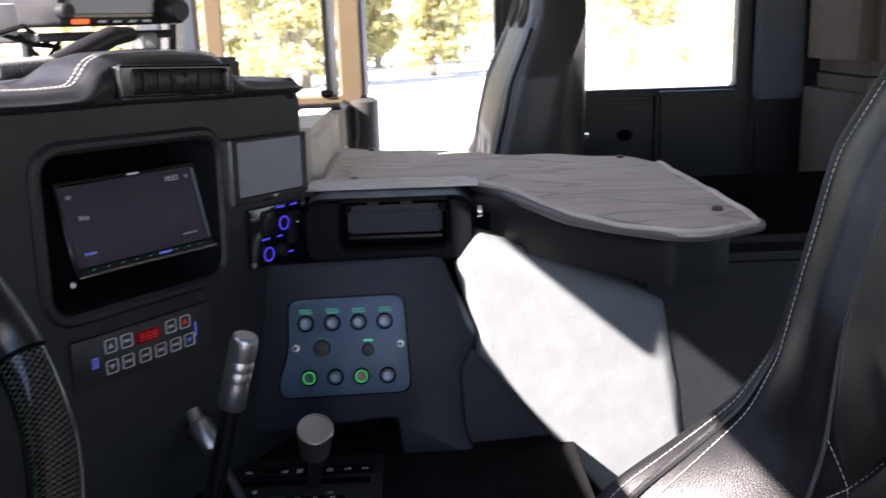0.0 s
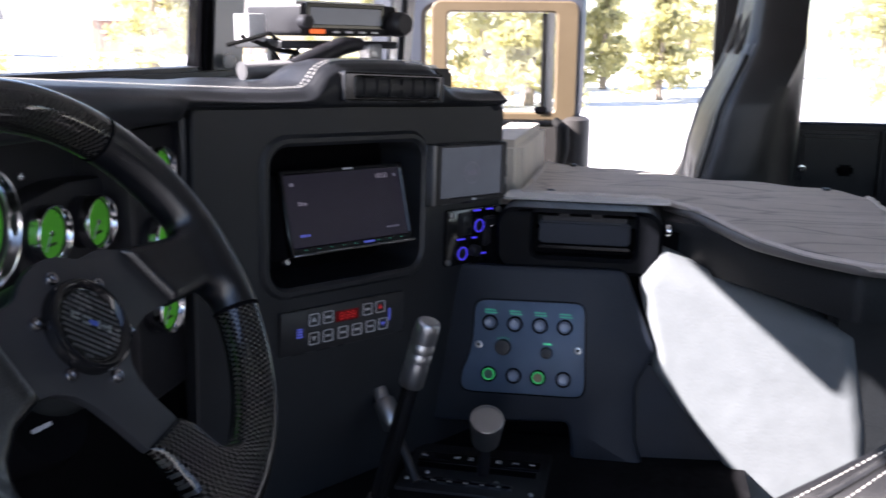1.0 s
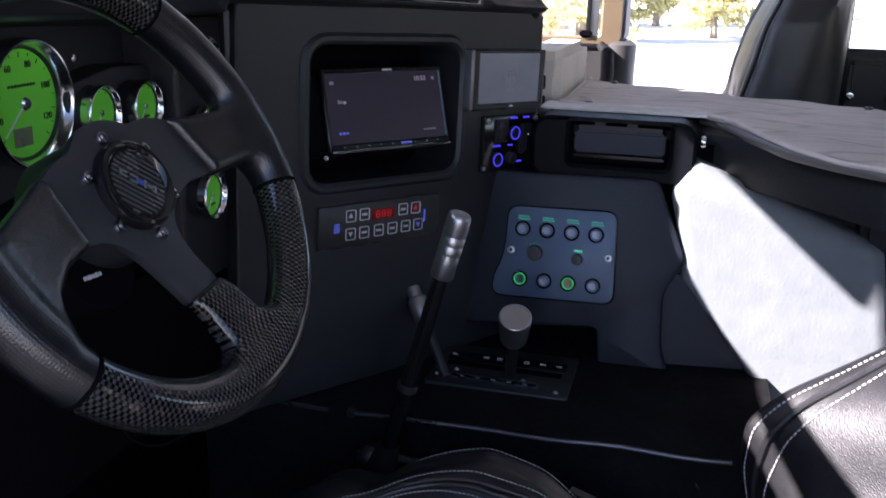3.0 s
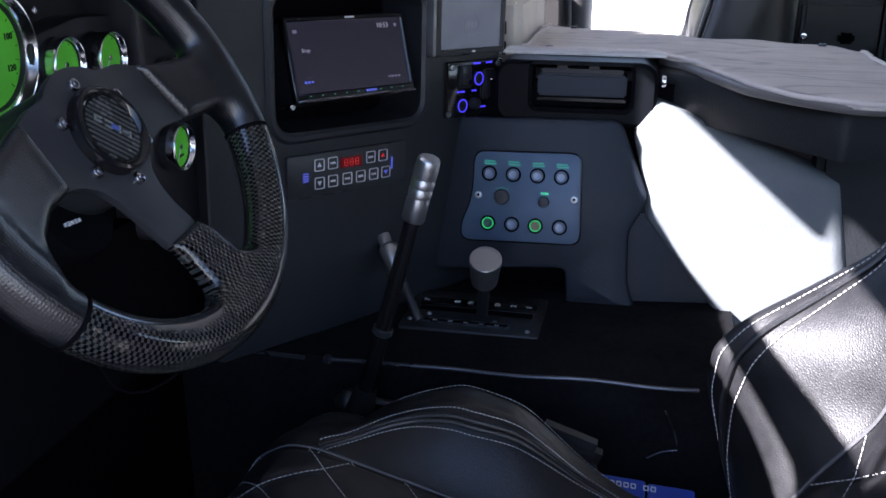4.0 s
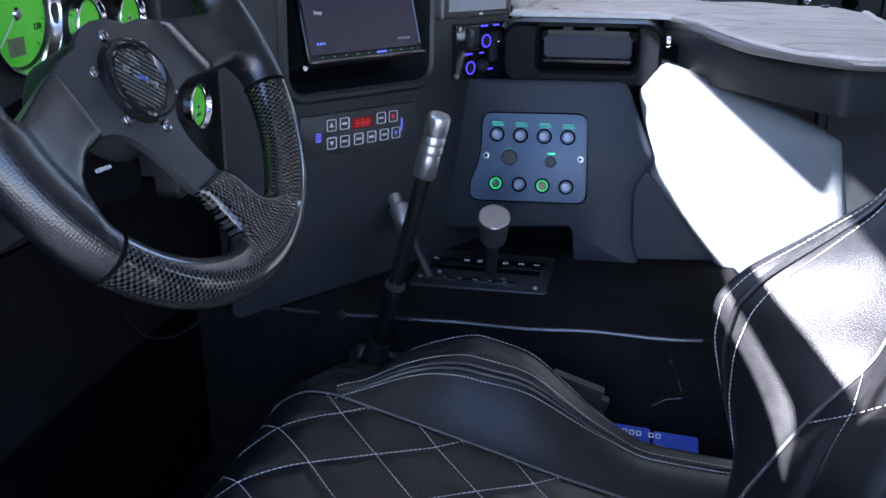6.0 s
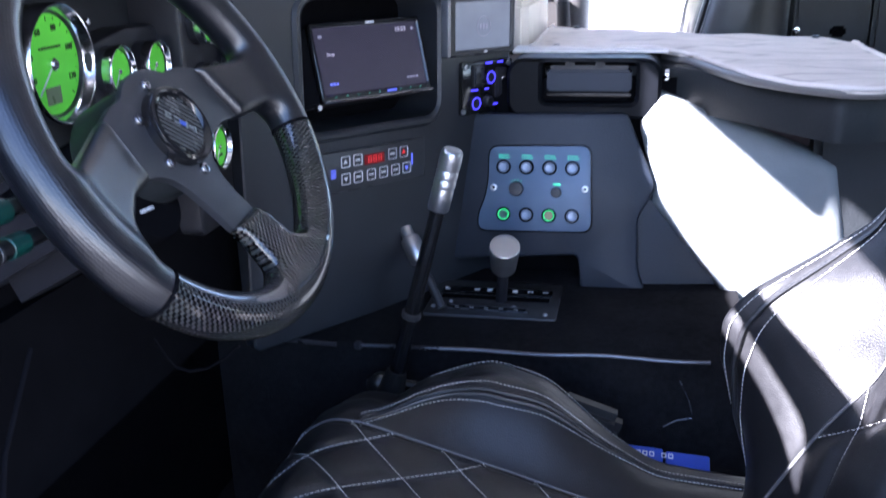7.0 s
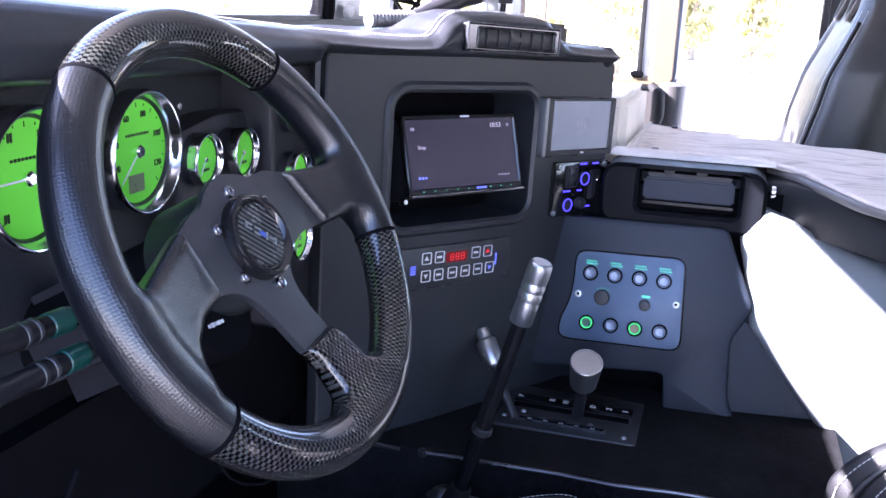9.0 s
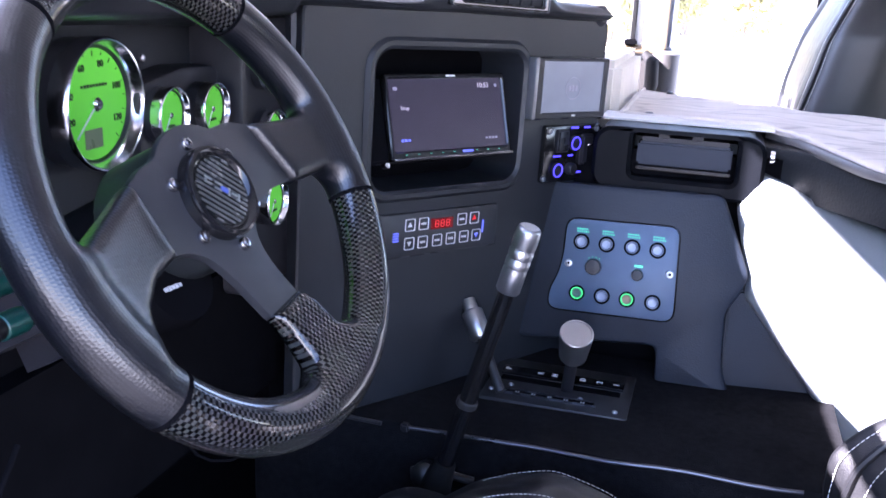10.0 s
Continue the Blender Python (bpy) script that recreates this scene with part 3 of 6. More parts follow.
# ---- vehicle shell ----
def build_shell():
    bm = box(B(), (0.75, 1.25, 0.95), (3.6, 2.1, 0.05), 0.01)
    solid("floor", bm, CARPET, "black carpet over the cabin floor", "floor", "structure")
    bm = box(B(), (1.20, 1.25, 2.31), (3.26, 2.22, 0.06), 0.02)
    solid("ceiling", bm, HEADLINER, "pale unseen headliner under the roof, lightened to bounce light down", "ceiling", "structure")
    # passenger side wall: sill, pillars, closed rear door with a window
    bm = B()
    box(bm, (0.1, 2.37, 1.05), (0.84, 0.08, 0.30), 0.01)
    solid("wall_passenger_sill", bm, BODY, "grey painted door sill", "sill", "structure")
    bm = B()
    box(bm, (0.480, 2.365, 1.60), (0.20, 0.09, 1.38), 0.015)
    solid("wall_pillar_passenger", bm, TRIM, "black centre pillar behind the front seat", "pillar", "structure")
    bm = B()
    box(bm, (1.75, 2.37, 1.31), (1.5, 0.08, 0.84), 0.01)
    solid("wall_passenger_rear", bm, TRIM, "black rear side wall", "wall", "structure")
    box(bm := B(), (1.70, 2.36, 2.015), (1.39, 0.08, 0.58), 0.01)
    solid("wall_passenger_quarter", bm, TRIM, "black upper rear side wall", "wall", "structure")
    # rear wall with a window, driver side behind the door
    box(bm := B(), (2.75, 1.25, 1.35), (0.08, 2.2, 0.8), 0.01)
    solid("wall_rear", bm, TRIM, "black rear wall under the back window", "wall", "structure")
    # Unseen wall split round a window gap, so side light reaches the dash.
    for n, (x, z, w, h) in enumerate(((1.85, 1.335, 1.9, 0.77), (1.85, 2.225, 1.9, 0.15), (0.945, 1.935, 0.09, 0.43), (2.4, 1.935, 0.8, 0.43))):
        box(bm := B(), (x, 0.12, z), (w, 0.08, h), 0.004)
        solid("wall_driver_rear_%d" % (n + 1), bm, TRIM, "black rear side wall round a window", "wall", "structure")
    pane = solid("window_3", box(B(), (1.495, 0.12, 1.935), (1.01, 0.004, 0.43), 0), GLASS, "clear unseen rear side window, added to let light onto the dash", "window", "structure")
    pane.visible_shadow = False
    # Near-black bulkhead and kick panel, added to keep sun off the footwell floor.
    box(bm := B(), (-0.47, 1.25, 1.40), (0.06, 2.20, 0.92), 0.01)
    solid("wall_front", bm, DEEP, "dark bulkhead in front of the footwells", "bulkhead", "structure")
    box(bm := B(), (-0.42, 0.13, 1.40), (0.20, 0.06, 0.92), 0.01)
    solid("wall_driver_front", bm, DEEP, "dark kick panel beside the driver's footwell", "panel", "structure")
    box(bm := B(), (2.76, 1.25, 2.175), (0.06, 2.2, 0.25), 0.01)
    solid("wall_rear_upper", bm, TRIM, "black rail over the back window", "wall", "structure")
    for y in (0.30, 2.20):
        box(bm := B(), (2.76, y, 1.9), (0.06, 0.30, 0.32), 0.01)
        solid("wall_rear_post", bm, TRIM, "black post beside the back window", "wall", "structure")
    box(bm := B(), (0.30, 0.13, 1.05), (1.25, 0.06, 0.20), 0.01)
    solid("wall_driver_sill", bm, BODY, "grey painted door sill under the open doorway", "sill", "structure")
    box(bm := B(), (0.3, 0.16, 2.265), (1.3, 0.10, 0.13), 0.01)
    solid("wall_driver_rail", bm, TRIM, "black roof rail over the open doorway", "rail", "structure")
    box(bm := B(), (0.30, 2.385, 2.265), (1.30, 0.05, 0.10), 0.01)
    solid("wall_passenger_rail", bm, TRIM, "black roof rail over the passenger doorway", "rail", "structure")
    box(bm := B(), (1.052, 2.309, 1.955), (0.118, 0.020, 0.50), 0.008)
    solid("trim_rear_pillar", bm, PILLAR_CLOTH, "blue-grey panel lining the rear pillar", "pillar trim", "structure")
    # windscreen frame: lower rail, header, pillars
    tilt = Vector((0.03, 0, 0.35))
    base = Vector((-0.40, 0, 1.86))

    def bar(name, y0, y1, a, b, w, mat, label, category):
        p, q = base + tilt * a, base + tilt * b
        box(bm := B(), (0, 0, 0), ((q - p).length, abs(y1 - y0), w), 0.006)
        bm.transform(Matrix.Translation(((p + q) / 2) + Vector((0, (y0 + y1) / 2, 0))) @ Matrix.Rotation(-math.atan2(0.35, 0.03), 4, "Y"))
        return solid(name, bm, mat, label, category, "structure")
    bar("windscreen_rail", 0.18, 2.36, -0.35, 0.03, 0.03, TRIM, "black lower rail of the windscreen", "rail")
    bar("windscreen_header", 0.18, 2.36, 1.125, 1.23, 0.05, TRIM, "black header over the windscreen", "rail")
    bar("windscreen_pillar_driver", 0.14, 0.21, -0.5, 1.2, 0.06, TRIM, "black pillar beside the windscreen", "pillar")
    bar("windscreen_pillar_passenger", 2.22, 2.31, -0.6, 1.2, 0.05, BODY, "pale grey painted pillar beside the windscreen", "pillar")
    bar("door_pillar_passenger", 2.312, 2.40, -0.8, 1.2, 0.07, TRIM, "black front pillar at the open doorway", "pillar")
    bar("windscreen_pillar_centre", 1.282, 1.312, 0.0, 1.15, 0.03, DEEP, "black rubber-edged divider of the split windscreen", "pillar")
    bar("pillar_plate", 1.314, 1.425, 0.0, 1.15, 0.024, GREY_PLATE, "dark grey steel plate bolted to the divider", "plate")
    for h in (0.05, 0.42):
        p = base + tilt * h + Vector((0.016, 1.355, 0))
        bm = rod(B(), p, p + Vector((0.010, -0.002, -0.002)), 0.011, 0.009, 14, 0.002)
        solid("bolt", bm, WHITE, "pale bolt head on the steel plate", "bolt")
    for y0, y1, n in ((0.21, 1.282, 1), (1.425, 2.22, 2)):
        pane = bar("window_%d" % n, y0, y1, 0.03, 1.15, 0.004, GLASS, "clear windscreen pane", "window")
        pane.visible_shadow = False
    # narrow folded visor on two short arms under the header
    # Unseen; its wedge is shaped to cast the shadow stripe on the seat.
    visor = thing("shadow_visor", Matrix.Translation((-0.325, 0.42, 2.067)), "unseen black visor blade under the header, shaped to cast shadow", "visor")
    bm = prism(B(), roundpoly([(-0.20, -0.140), (-0.073, -0.038), (0.18, 0.008), (0.18, 0.019), (-0.20, 0.019)], 0.004), -0.005, 0.005, 0.002)
    bm.transform(basis((0, 1, 0), (0, 0, 1), (1, 0, 0), (0, 0, 0)))
    part("visor_blade", bm, TRIM, visor)
    # Unseen; blade and flap are added to shade the pad and the mat.
    folded = thing("shadow_visor", Matrix.Translation((-0.350, 1.015, 2.215)), "unseen black visor under the header, its turned-down flap added to cast shade", "visor")
    part("visor_blade", box(B(), (0, 0, 0), (0.014, 0.52, 0.082), 0.004), TRIM, folded)
    part("visor_flap", box(B(), (0.004, 0.105, -0.093), (0.010, 0.39, 0.102), 0.004), TRIM, folded)
    for y in (-0.22, 0.22):
        part("visor_arm", rod(B(), (0.0, y, 0.036), (0.012, y, 0.066), 0.003), SATIN, folded)
    for y in (-0.17, 0.17):
        part("visor_arm", rod(B(), (0.0, y * 0.9, 0.012), (0.02, y * 0.9, 0.213), 0.003), SATIN, visor)


GREY_PLATE = material("grey_steel_plate", (0.05, 0.06, 0.072), 0.4, 0.4, 0.2, 30, 0.1, 300)
PILLAR_CLOTH = material("pillar_cloth", (0.10, 0.115, 0.15), 0.7, 0, 0.15, 30, 0.2, 400, spec=0.2)
build_shell()


def rear_door():
    door = thing("rear_door", pose(0, 2.33, 0), "black closed rear door with window and lock pin", "door")
    bm = box(B(), (0.785, 0.03, 1.33), (0.44, 0.05, 0.80), 0.012)
    part("door_panel", bm, TRIM, door)
    bm = hoop(B(), rrect(0.46, 0.60, 0.02, 0.775, 1.985), rrect(0.405, 0.50, 0.012, 0.760, 1.985), -0.02, 0.02, 0.006)
    bm.transform(basis((1, 0, 0), (0, 0, 1), (0, -1, 0), (0, 0.03, 0)))
    part("window_frame", bm, TRIM, door)
    g = part("pane", box(B(), (0.760, 0.04, 1.985), (0.41, 0.004, 0.50), 0), GLASS, door)
    g.visible_shadow = False
    part("door_pocket", box(B(), (0.67, -0.008, 1.655), (0.17, 0.03, 0.11), 0.008), TRIM, door)
    part("door_handle", box(B(), (0.685, -0.028, 1.63), (0.035, 0.018, 0.025), 0.006), DEEP, door)
    part("armrest", box(B(), (0.86, -0.01, 1.62), (0.20, 0.04, 0.22), 0.01), TRIM, door)
    screw(door, basis((1, 0, 0), (0, 0, 1), (0, -1, 0), (0.592, -0.024, 1.632)), 0.009, name="lock_pin")
    for x in (0.60, 0.66, 0.74):
        screw(door, basis((1, 0, 0), (0, 0, 1), (0, -1, 0), (x, -0.002, 1.722)), 0.003, TRIM)


rear_door()


def passenger_door():
    """The front passenger door stands wide open outside the far pillar."""
    m = pose(-0.47, 2.62, 0, 0, 0, 10)
    door = thing("passenger_door", m, "open passenger door with tan window surround and sliding glass", "door")
    face = basis((1, 0, 0), (0, 0, 1), (0, -1, 0), (0, 0, 0))
    bm = hoop(B(), rrect(0.535, 0.385, 0.05, 0.2675, 1.878), rrect(0.40, 0.29, 0.03, 0.290, 1.863), -0.03, 0.03, 0.012)
    bm.transform(face)
    part("door_frame", bm, BODY, door, "pale grey painted door frame")
    bm = hoop(B(), rrect(0.408, 0.326, 0.026, 0.310, 1.861), rrect(0.302, 0.274, 0.012, 0.303, 1.857), -0.01, 0.034, 0.004)
    bm.transform(face)
    part("window_surround", bm, TAN, door, "tan painted window surround")
    bm = box(B(), (0.2675, 0, 1.37), (0.535, 0.06, 0.66), 0.02)
    part("door_panel", bm, GREY_PAINT, door, "grey inner door panel")
    part("slider_post", box(B(), (0.438, -0.01, 1.857), (0.022, 0.03, 0.272), 0.004), STEEL, door)
    part("slider_seal", box(B(), (0.421, -0.014, 1.857), (0.012, 0.03, 0.272), 0.003), RUBBER, door)
    part("latch", box(B(), (0.415, -0.03, 1.728), (0.035, 0.02, 0.018), 0.004), DEEP, door)
    bm = tube(B(), [(0.455, -0.05, 1.70), (0.475, -0.07, 1.68), (0.478, -0.07, 1.62), (0.465, -0.06, 1.55)], [0.012, 0.02, 0.02, 0.012], 10)
    part("door_handle", bm, RUBBER, door, "black rubber pull handle")
    bm = lathe(B(), [(0.03, 0), (0.045, 0.01), (0.045, 0.24), (0.03, 0.25)], 16, Matrix.Translation((0.515, -0.01, 1.46)))
    part("latch_cover", bm, GREY_PAINT, door)
    g = part("pane", box(B(), (0.303, 0.0, 1.857), (0.304, 0.004, 0.276), 0), GLASS, door)
    g.visible_shadow = False
    for x in (0.12, 0.26, 0.40, 0.47):
        screw(door, face @ Matrix.Translation((x, 1.700, 0.031)), 0.004)


passenger_door()


def driver_door():
    """Unseen driver's door, swung open at the doorway's front to cut light."""
    door = thing("driver_door", pose(-0.46, 0.085, 0, 0, 0, -62), "unseen open driver's door with dark trim and clear window", "door")
    face = basis((1, 0, 0), (0, 0, 1), (0, -1, 0), (0, 0, 0))
    part("door_panel", box(B(), (0.45, 0, 1.41), (0.90, 0.06, 0.80), 0.02), TRIM, door, "black inner door panel")
    bm = hoop(B(), rrect(0.88, 0.44, 0.05, 0.45, 2.03), rrect(0.76, 0.35, 0.03, 0.45, 2.025), -0.025, 0.025, 0.010)
    bm.transform(face)
    part("window_frame", bm, TRIM, door)
    g = part("pane", box(B(), (0.45, 0.0, 2.025), (0.765, 0.004, 0.355), 0), GLASS, door)
    g.visible_shadow = False
    part("armrest", box(B(), (0.50, 0.055, 1.50), (0.42, 0.06, 0.06), 0.02), TRIM, door)


driver_door()


# ---- dash ----
def pad_height(u):
    return interp(u, PAD_TOP) - (u - 0.9) * 0.031


PAD_TOP = smooth_table([(0.0, 1.868), (0.30, 1.862), (0.60, 1.853), (0.74, 1.850), (0.782, 1.852), (0.799, 1.875), (0.82, 1.882), (0.88, 1.884), (0.955, 1.884), (0.972, 1.877), (0.985, 1.860), (1.0, 1.853), (1.04, 1.851), (1.125, 1.849)], 220, 2)


def dash_edge(s):
    """A point of the dash's front edge in plan and the way out from it; s is the length along the face, below 0.655 the driver's stretch."""
    if s > 0.70:
        p = OUT * -0.672 + ALONG * s
        return Vector((p.x, p.y, 0)), OUT.copy()
    corner = OUT * -0.672 + ALONG * 0.70
    start = Vector((corner.x - 0.035, corner.y - 0.10, 0))
    if s > 0.58:
        w = (0.70 - s) / 0.12
        c = Vector((corner.x - 0.028, corner.y - 0.045, 0))
        p = corner * (1 - w) ** 2 + c * 2 * w * (1 - w) + start * w * w
        return p, OUT.lerp(Vector((1, 0, 0)), w).normalized()
    return Vector((start.x - 0.01 * (0.58 - s), start.y - (0.58 - s), 0)), Vector((1, 0, 0))


def build_dash():
    dash = thing("dashboard", pose(0, 0, 0), "black leather-covered dashboard with white-stitched top pad", "dashboard")
    prof = [(-0.24, 0.004), (-0.12, 0.003), (-0.05, 0.002), (-0.012, 0.0), (0.002, -0.003), (0.011, -0.010)]

    def pad(u, v):
        s = -0.15 + u * 1.244
        p, out = dash_edge(s)
        h = pad_height(max(s, 0))
        flat = min(h, 1.852 - (s - 0.9) * 0.031)
        low = 1.828 - (s - 0.9) * (0.031 if s > 0.6 else 0.012) - (0.0 if s > 0.6 else 0.0056)
        k = v * 13
        if k <= 5:
            i = min(int(k), 4)
            o, dz = [prof[i][j] * (1 - k + i) + prof[i + 1][j] * (k - i) for j in (0, 1)]
            z = flat + (h - flat) * min(1.0, max(0.0, (o + 0.115) / 0.05)) + dz
        elif k <= 9:
            w = (k - 5) / 4
            o, z = 0.011 + 0.004 * math.sin(w * math.pi), (h - 0.010) * (1 - w) + (low + 0.008) * w
        else:
            w = (k - 9) / 4
            o, z = 0.011 - 0.05 * w * w - 0.004 * w, low + 0.008 * (1 - w) ** 2
        q = p + out * o
        return (q.x, q.y, z + 0.0015 * noise.noise((q.x * 14, q.y * 14, z * 14)))
    bm = B()
    sheet(bm, pad, 150, 39)
    part("top_pad", bm, PAD, dash, "smooth black leather top pad", 60)
    bm = B()
    for o, dz in ((-0.004, 0.0006), (-0.012, 0.0010)):
        row = []
        for i in range(240):
            s = -0.1 + i * 1.178 / 239
            p, out = dash_edge(s)
            q = p + out * o
            row.append((q.x, q.y, pad_height(max(s, 0)) + dz + 0.0006))
        stitches(bm, row, 0.0052, 0.0036, 0.0006)
    part("stitching", bm, THREAD, dash, "white double stitching")["kind"] = "stuff"
    # end cap of the pad towards the passenger
    bm = rod(B(), DASH @ Vector((1.084, 1.8375, -0.20)), DASH @ Vector((1.084, 1.8375, 0.006)), 0.0135, 0.0135, 18, 0.006)
    part("pad_end", bm, PAD, dash)
    # face with the screen's recess, its raised surround and the pocket behind
    hole = rrect(0.222, 0.156, 0.022, 0.839, 1.712)
    bm = hoop(B(), rrect(0.462, 0.458, 0.012, 0.869, 1.606), inset(hole, -0.002), -0.02, 0.0, 0.002)
    bm.transform(DASH)
    part("face_panel", bm, VINYL, dash, "matt black face panel")
    bm = hoop(B(), inset(hole, -0.013), hole, -0.004, 0.005, 0.004)
    bm.transform(DASH)
    part("screen_surround", bm, VINYL, dash, "rounded black surround")
    bm = hoop(B(), inset(hole, -0.004), hole, -0.075, -0.004)
    bm.transform(DASH)
    part("recess", bm, VINYL, dash, "dark recess walls")
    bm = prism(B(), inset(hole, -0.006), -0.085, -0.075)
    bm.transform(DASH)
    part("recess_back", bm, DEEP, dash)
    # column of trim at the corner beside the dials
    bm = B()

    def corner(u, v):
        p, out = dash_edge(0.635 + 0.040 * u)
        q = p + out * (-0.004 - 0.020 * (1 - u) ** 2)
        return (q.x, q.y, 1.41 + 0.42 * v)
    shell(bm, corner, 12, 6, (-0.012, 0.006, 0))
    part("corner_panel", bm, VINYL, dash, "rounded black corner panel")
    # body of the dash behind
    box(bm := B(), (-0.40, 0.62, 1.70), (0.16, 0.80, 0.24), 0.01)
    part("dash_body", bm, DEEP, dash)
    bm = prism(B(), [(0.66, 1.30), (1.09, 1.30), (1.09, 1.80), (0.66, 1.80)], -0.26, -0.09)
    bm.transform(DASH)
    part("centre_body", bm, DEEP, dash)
    bm = prism(B(), [(1.082, 1.56), (1.1005, 1.56), (1.1005, 1.812), (1.082, 1.812)], -0.22, -0.004, 0.004)
    bm.transform(DASH)
    part("end_panel", bm, VINYL, dash)
    # cowl shelf up to the windscreen
    bm = box(B(), (-0.36, 1.30, 1.845), (0.16, 2.1, 0.02), 0.006)
    part("cowl_shelf", bm, PAD, dash)
    # vent in the raised part of the pad
    vent = thing("air_vent", DASH @ spin(0.91, 1.853, -0.8), "black air vent with satin frame and upright fins", "vent")
    part("vent_frame", hoop(B(), rrect(0.153, 0.0335, 0.003, 0.888, 1.8540), rrect(0.127, 0.0195, 0.002, 0.892, 1.8540), 0.008, 0.020, 0.003), GLOSS, vent, "gloss black frame")
    part("frame_line", hoop(B(), rrect(0.153, 0.0335, 0.003, 0.888, 1.8540), rrect(0.1500, 0.0305, 0.002, 0.888, 1.8540), 0.012, 0.0212, 0.0006), SATIN_GREY, vent, "thin silver outline")
    part("frame_line", hoop(B(), rrect(0.130, 0.0225, 0.002, 0.892, 1.8540), rrect(0.1275, 0.0200, 0.002, 0.892, 1.8540), 0.012, 0.0208, 0.0006), SATIN_GREY, vent, "thin silver outline")
    part("backing", prism(B(), rrect(0.13, 0.023, 0.002, 0.892, 1.8540), -0.02, 0.0085), DEEP, vent)
    for k in range(6):
        part("fin", box(B(), (0.8455 + 0.0186 * k, 1.8540, 0.012), (0.0020, 0.0195, 0.010), 0.0006), TRIM, vent)
    part("slider", box(B(), (0.892, 1.8540, 0.0160), (0.018, 0.006, 0.004), 0.001), TRIM, vent)
    box(bm := B(), (1.012, 1.862, -0.05), (0.034, 0.03, 0.05), 0.005)
    bm.transform(DASH)
    solid("dash_sensor", bm, TRIM, "small black box standing on the dash pad", "box")


SATIN_GREY = material("satin_grey_plastic", (0.045, 0.048, 0.055), 0.28, 0.5, 0.1, 40, 0.05, 800)
build_dash()


def bars(bm, cx, cy, w, h, n, z0, z1, rnd):
    """A word too small to read, as short bars."""
    x = cx - w / 2
    step = w / n
    for _ in range(n):
        prism(bm, rrect(step * 0.72, h * rnd.uniform(0.75, 1.0), h * 0.1, x + step / 2, cy, 1), z0, z1)
        x += step
    return bm


def build_radio():
    x = Vector((0.5843, 0.8113, -0.0173)).normalized()
    y = Vector((-0.0185, 0.015, 0.086))
    y = (y - x * y.dot(x)).normalized()
    m = basis(x, y, x.cross(y), (-0.107, 1.0775, 1.715))
    radio = thing("car_stereo", m, "black touch-screen car stereo tilted in the dash recess", "stereo")
    part("housing", box(B(), (0, 0.001, -0.032), (0.165, 0.094, 0.055), 0.003), TRIM, radio)
    part("bezel", hoop(B(), rrect(0.175, 0.0965, 0.003, 0, 0.00225), rrect(0.165, 0.0815, 0.002, 0, 0.0042), -0.006, 0.003, 0.0015), GLOSS, radio, "gloss black bezel")
    part("screen", prism(B(), rrect(0.167, 0.0830, 0.001, 0, 0.0042), -0.004, 0.0005), SCREEN, radio, "dark lit screen with a clock")
    part("lower_lip", prism(B(), rrect(0.174, 0.0030, 0.001, 0, -0.0452), 0.0, 0.0070, 0.001), CHROME_DARK, radio, "polished lower lip")
    r = random.Random(2)
    bm = B()
    for k in range(9):
        prism(bm, rrect(0.0026, 0.0007, 0.0002, -0.068 + k * 0.017, -0.0402, 1), 0.003, 0.0034)
    part("key_marks", bm, LIT_TEAL, radio, "small green key markings")
    part("badge", prism(B(), rrect(0.014, 0.0020, 0.0006, 0.005, 0.0475, 1), 0.003, 0.0036), KEYCAP, radio, "pale maker's badge")
    part("centre_badge", prism(B(), rrect(0.016, 0.0026, 0.0008, 0.02, -0.0402, 1), 0.003, 0.0036), LIT_BLUE_DIM, radio)
    letters(radio, "10:53", Matrix.Translation((0.054, 0.036, 0.0008)), 0.0085, LIT_GREY, "clock_digits")
    letters(radio, "Stop", Matrix.Translation((-0.062, 0.012, 0.0008)), 0.0065, LIT_GREY, "screen_word")
    bm = bars(B(), -0.065, -0.024, 0.014, 0.003, 3, 0.0004, 0.0010, r)
    part("screen_mark", bm, LIT_BLUE_DIM, radio)
    bm = bars(B(), 0.06, -0.026, 0.02, 0.0025, 4, 0.0004, 0.0010, r)
    prism(bm, rrect(0.006, 0.004, 0.001, -0.073, 0.034, 1), 0.0004, 0.0010)
    prism(bm, rrect(0.004, 0.004, 0.001, 0.074, 0.036, 1), 0.0004, 0.0010)
    part("screen_icons", bm, LIT_DIM, radio)["kind"] = "stuff"
    lathe(bm := B(), [(0.004, 0), (0.004, 0.006), (0.003, 0.008)], 14, Matrix.Translation((-0.094, -0.050, -0.006)))
    part("knob", bm, CHROME, radio)


LIT_GREY = material("lit_grey", (0.12, 0.12, 0.13), 0.5, glow=(0.7, 0.65, 0.8), power=0.022, bump=0, vary=0.05)
LIT_DIM = material("lit_dim", (0.06, 0.06, 0.08), 0.5, glow=(0.6, 0.6, 0.8), power=0.012, bump=0, vary=0.05)
LIT_BLUE_DIM = material("lit_blue_dim", (0.04, 0.05, 0.18), 0.5, glow=(0.15, 0.2, 1.0), power=0.04, bump=0, vary=0.05)
CHROME_DARK = material("dark_chrome", (0.35, 0.35, 0.37), 0.15, 1, 0.05, 30, 0)
build_radio()


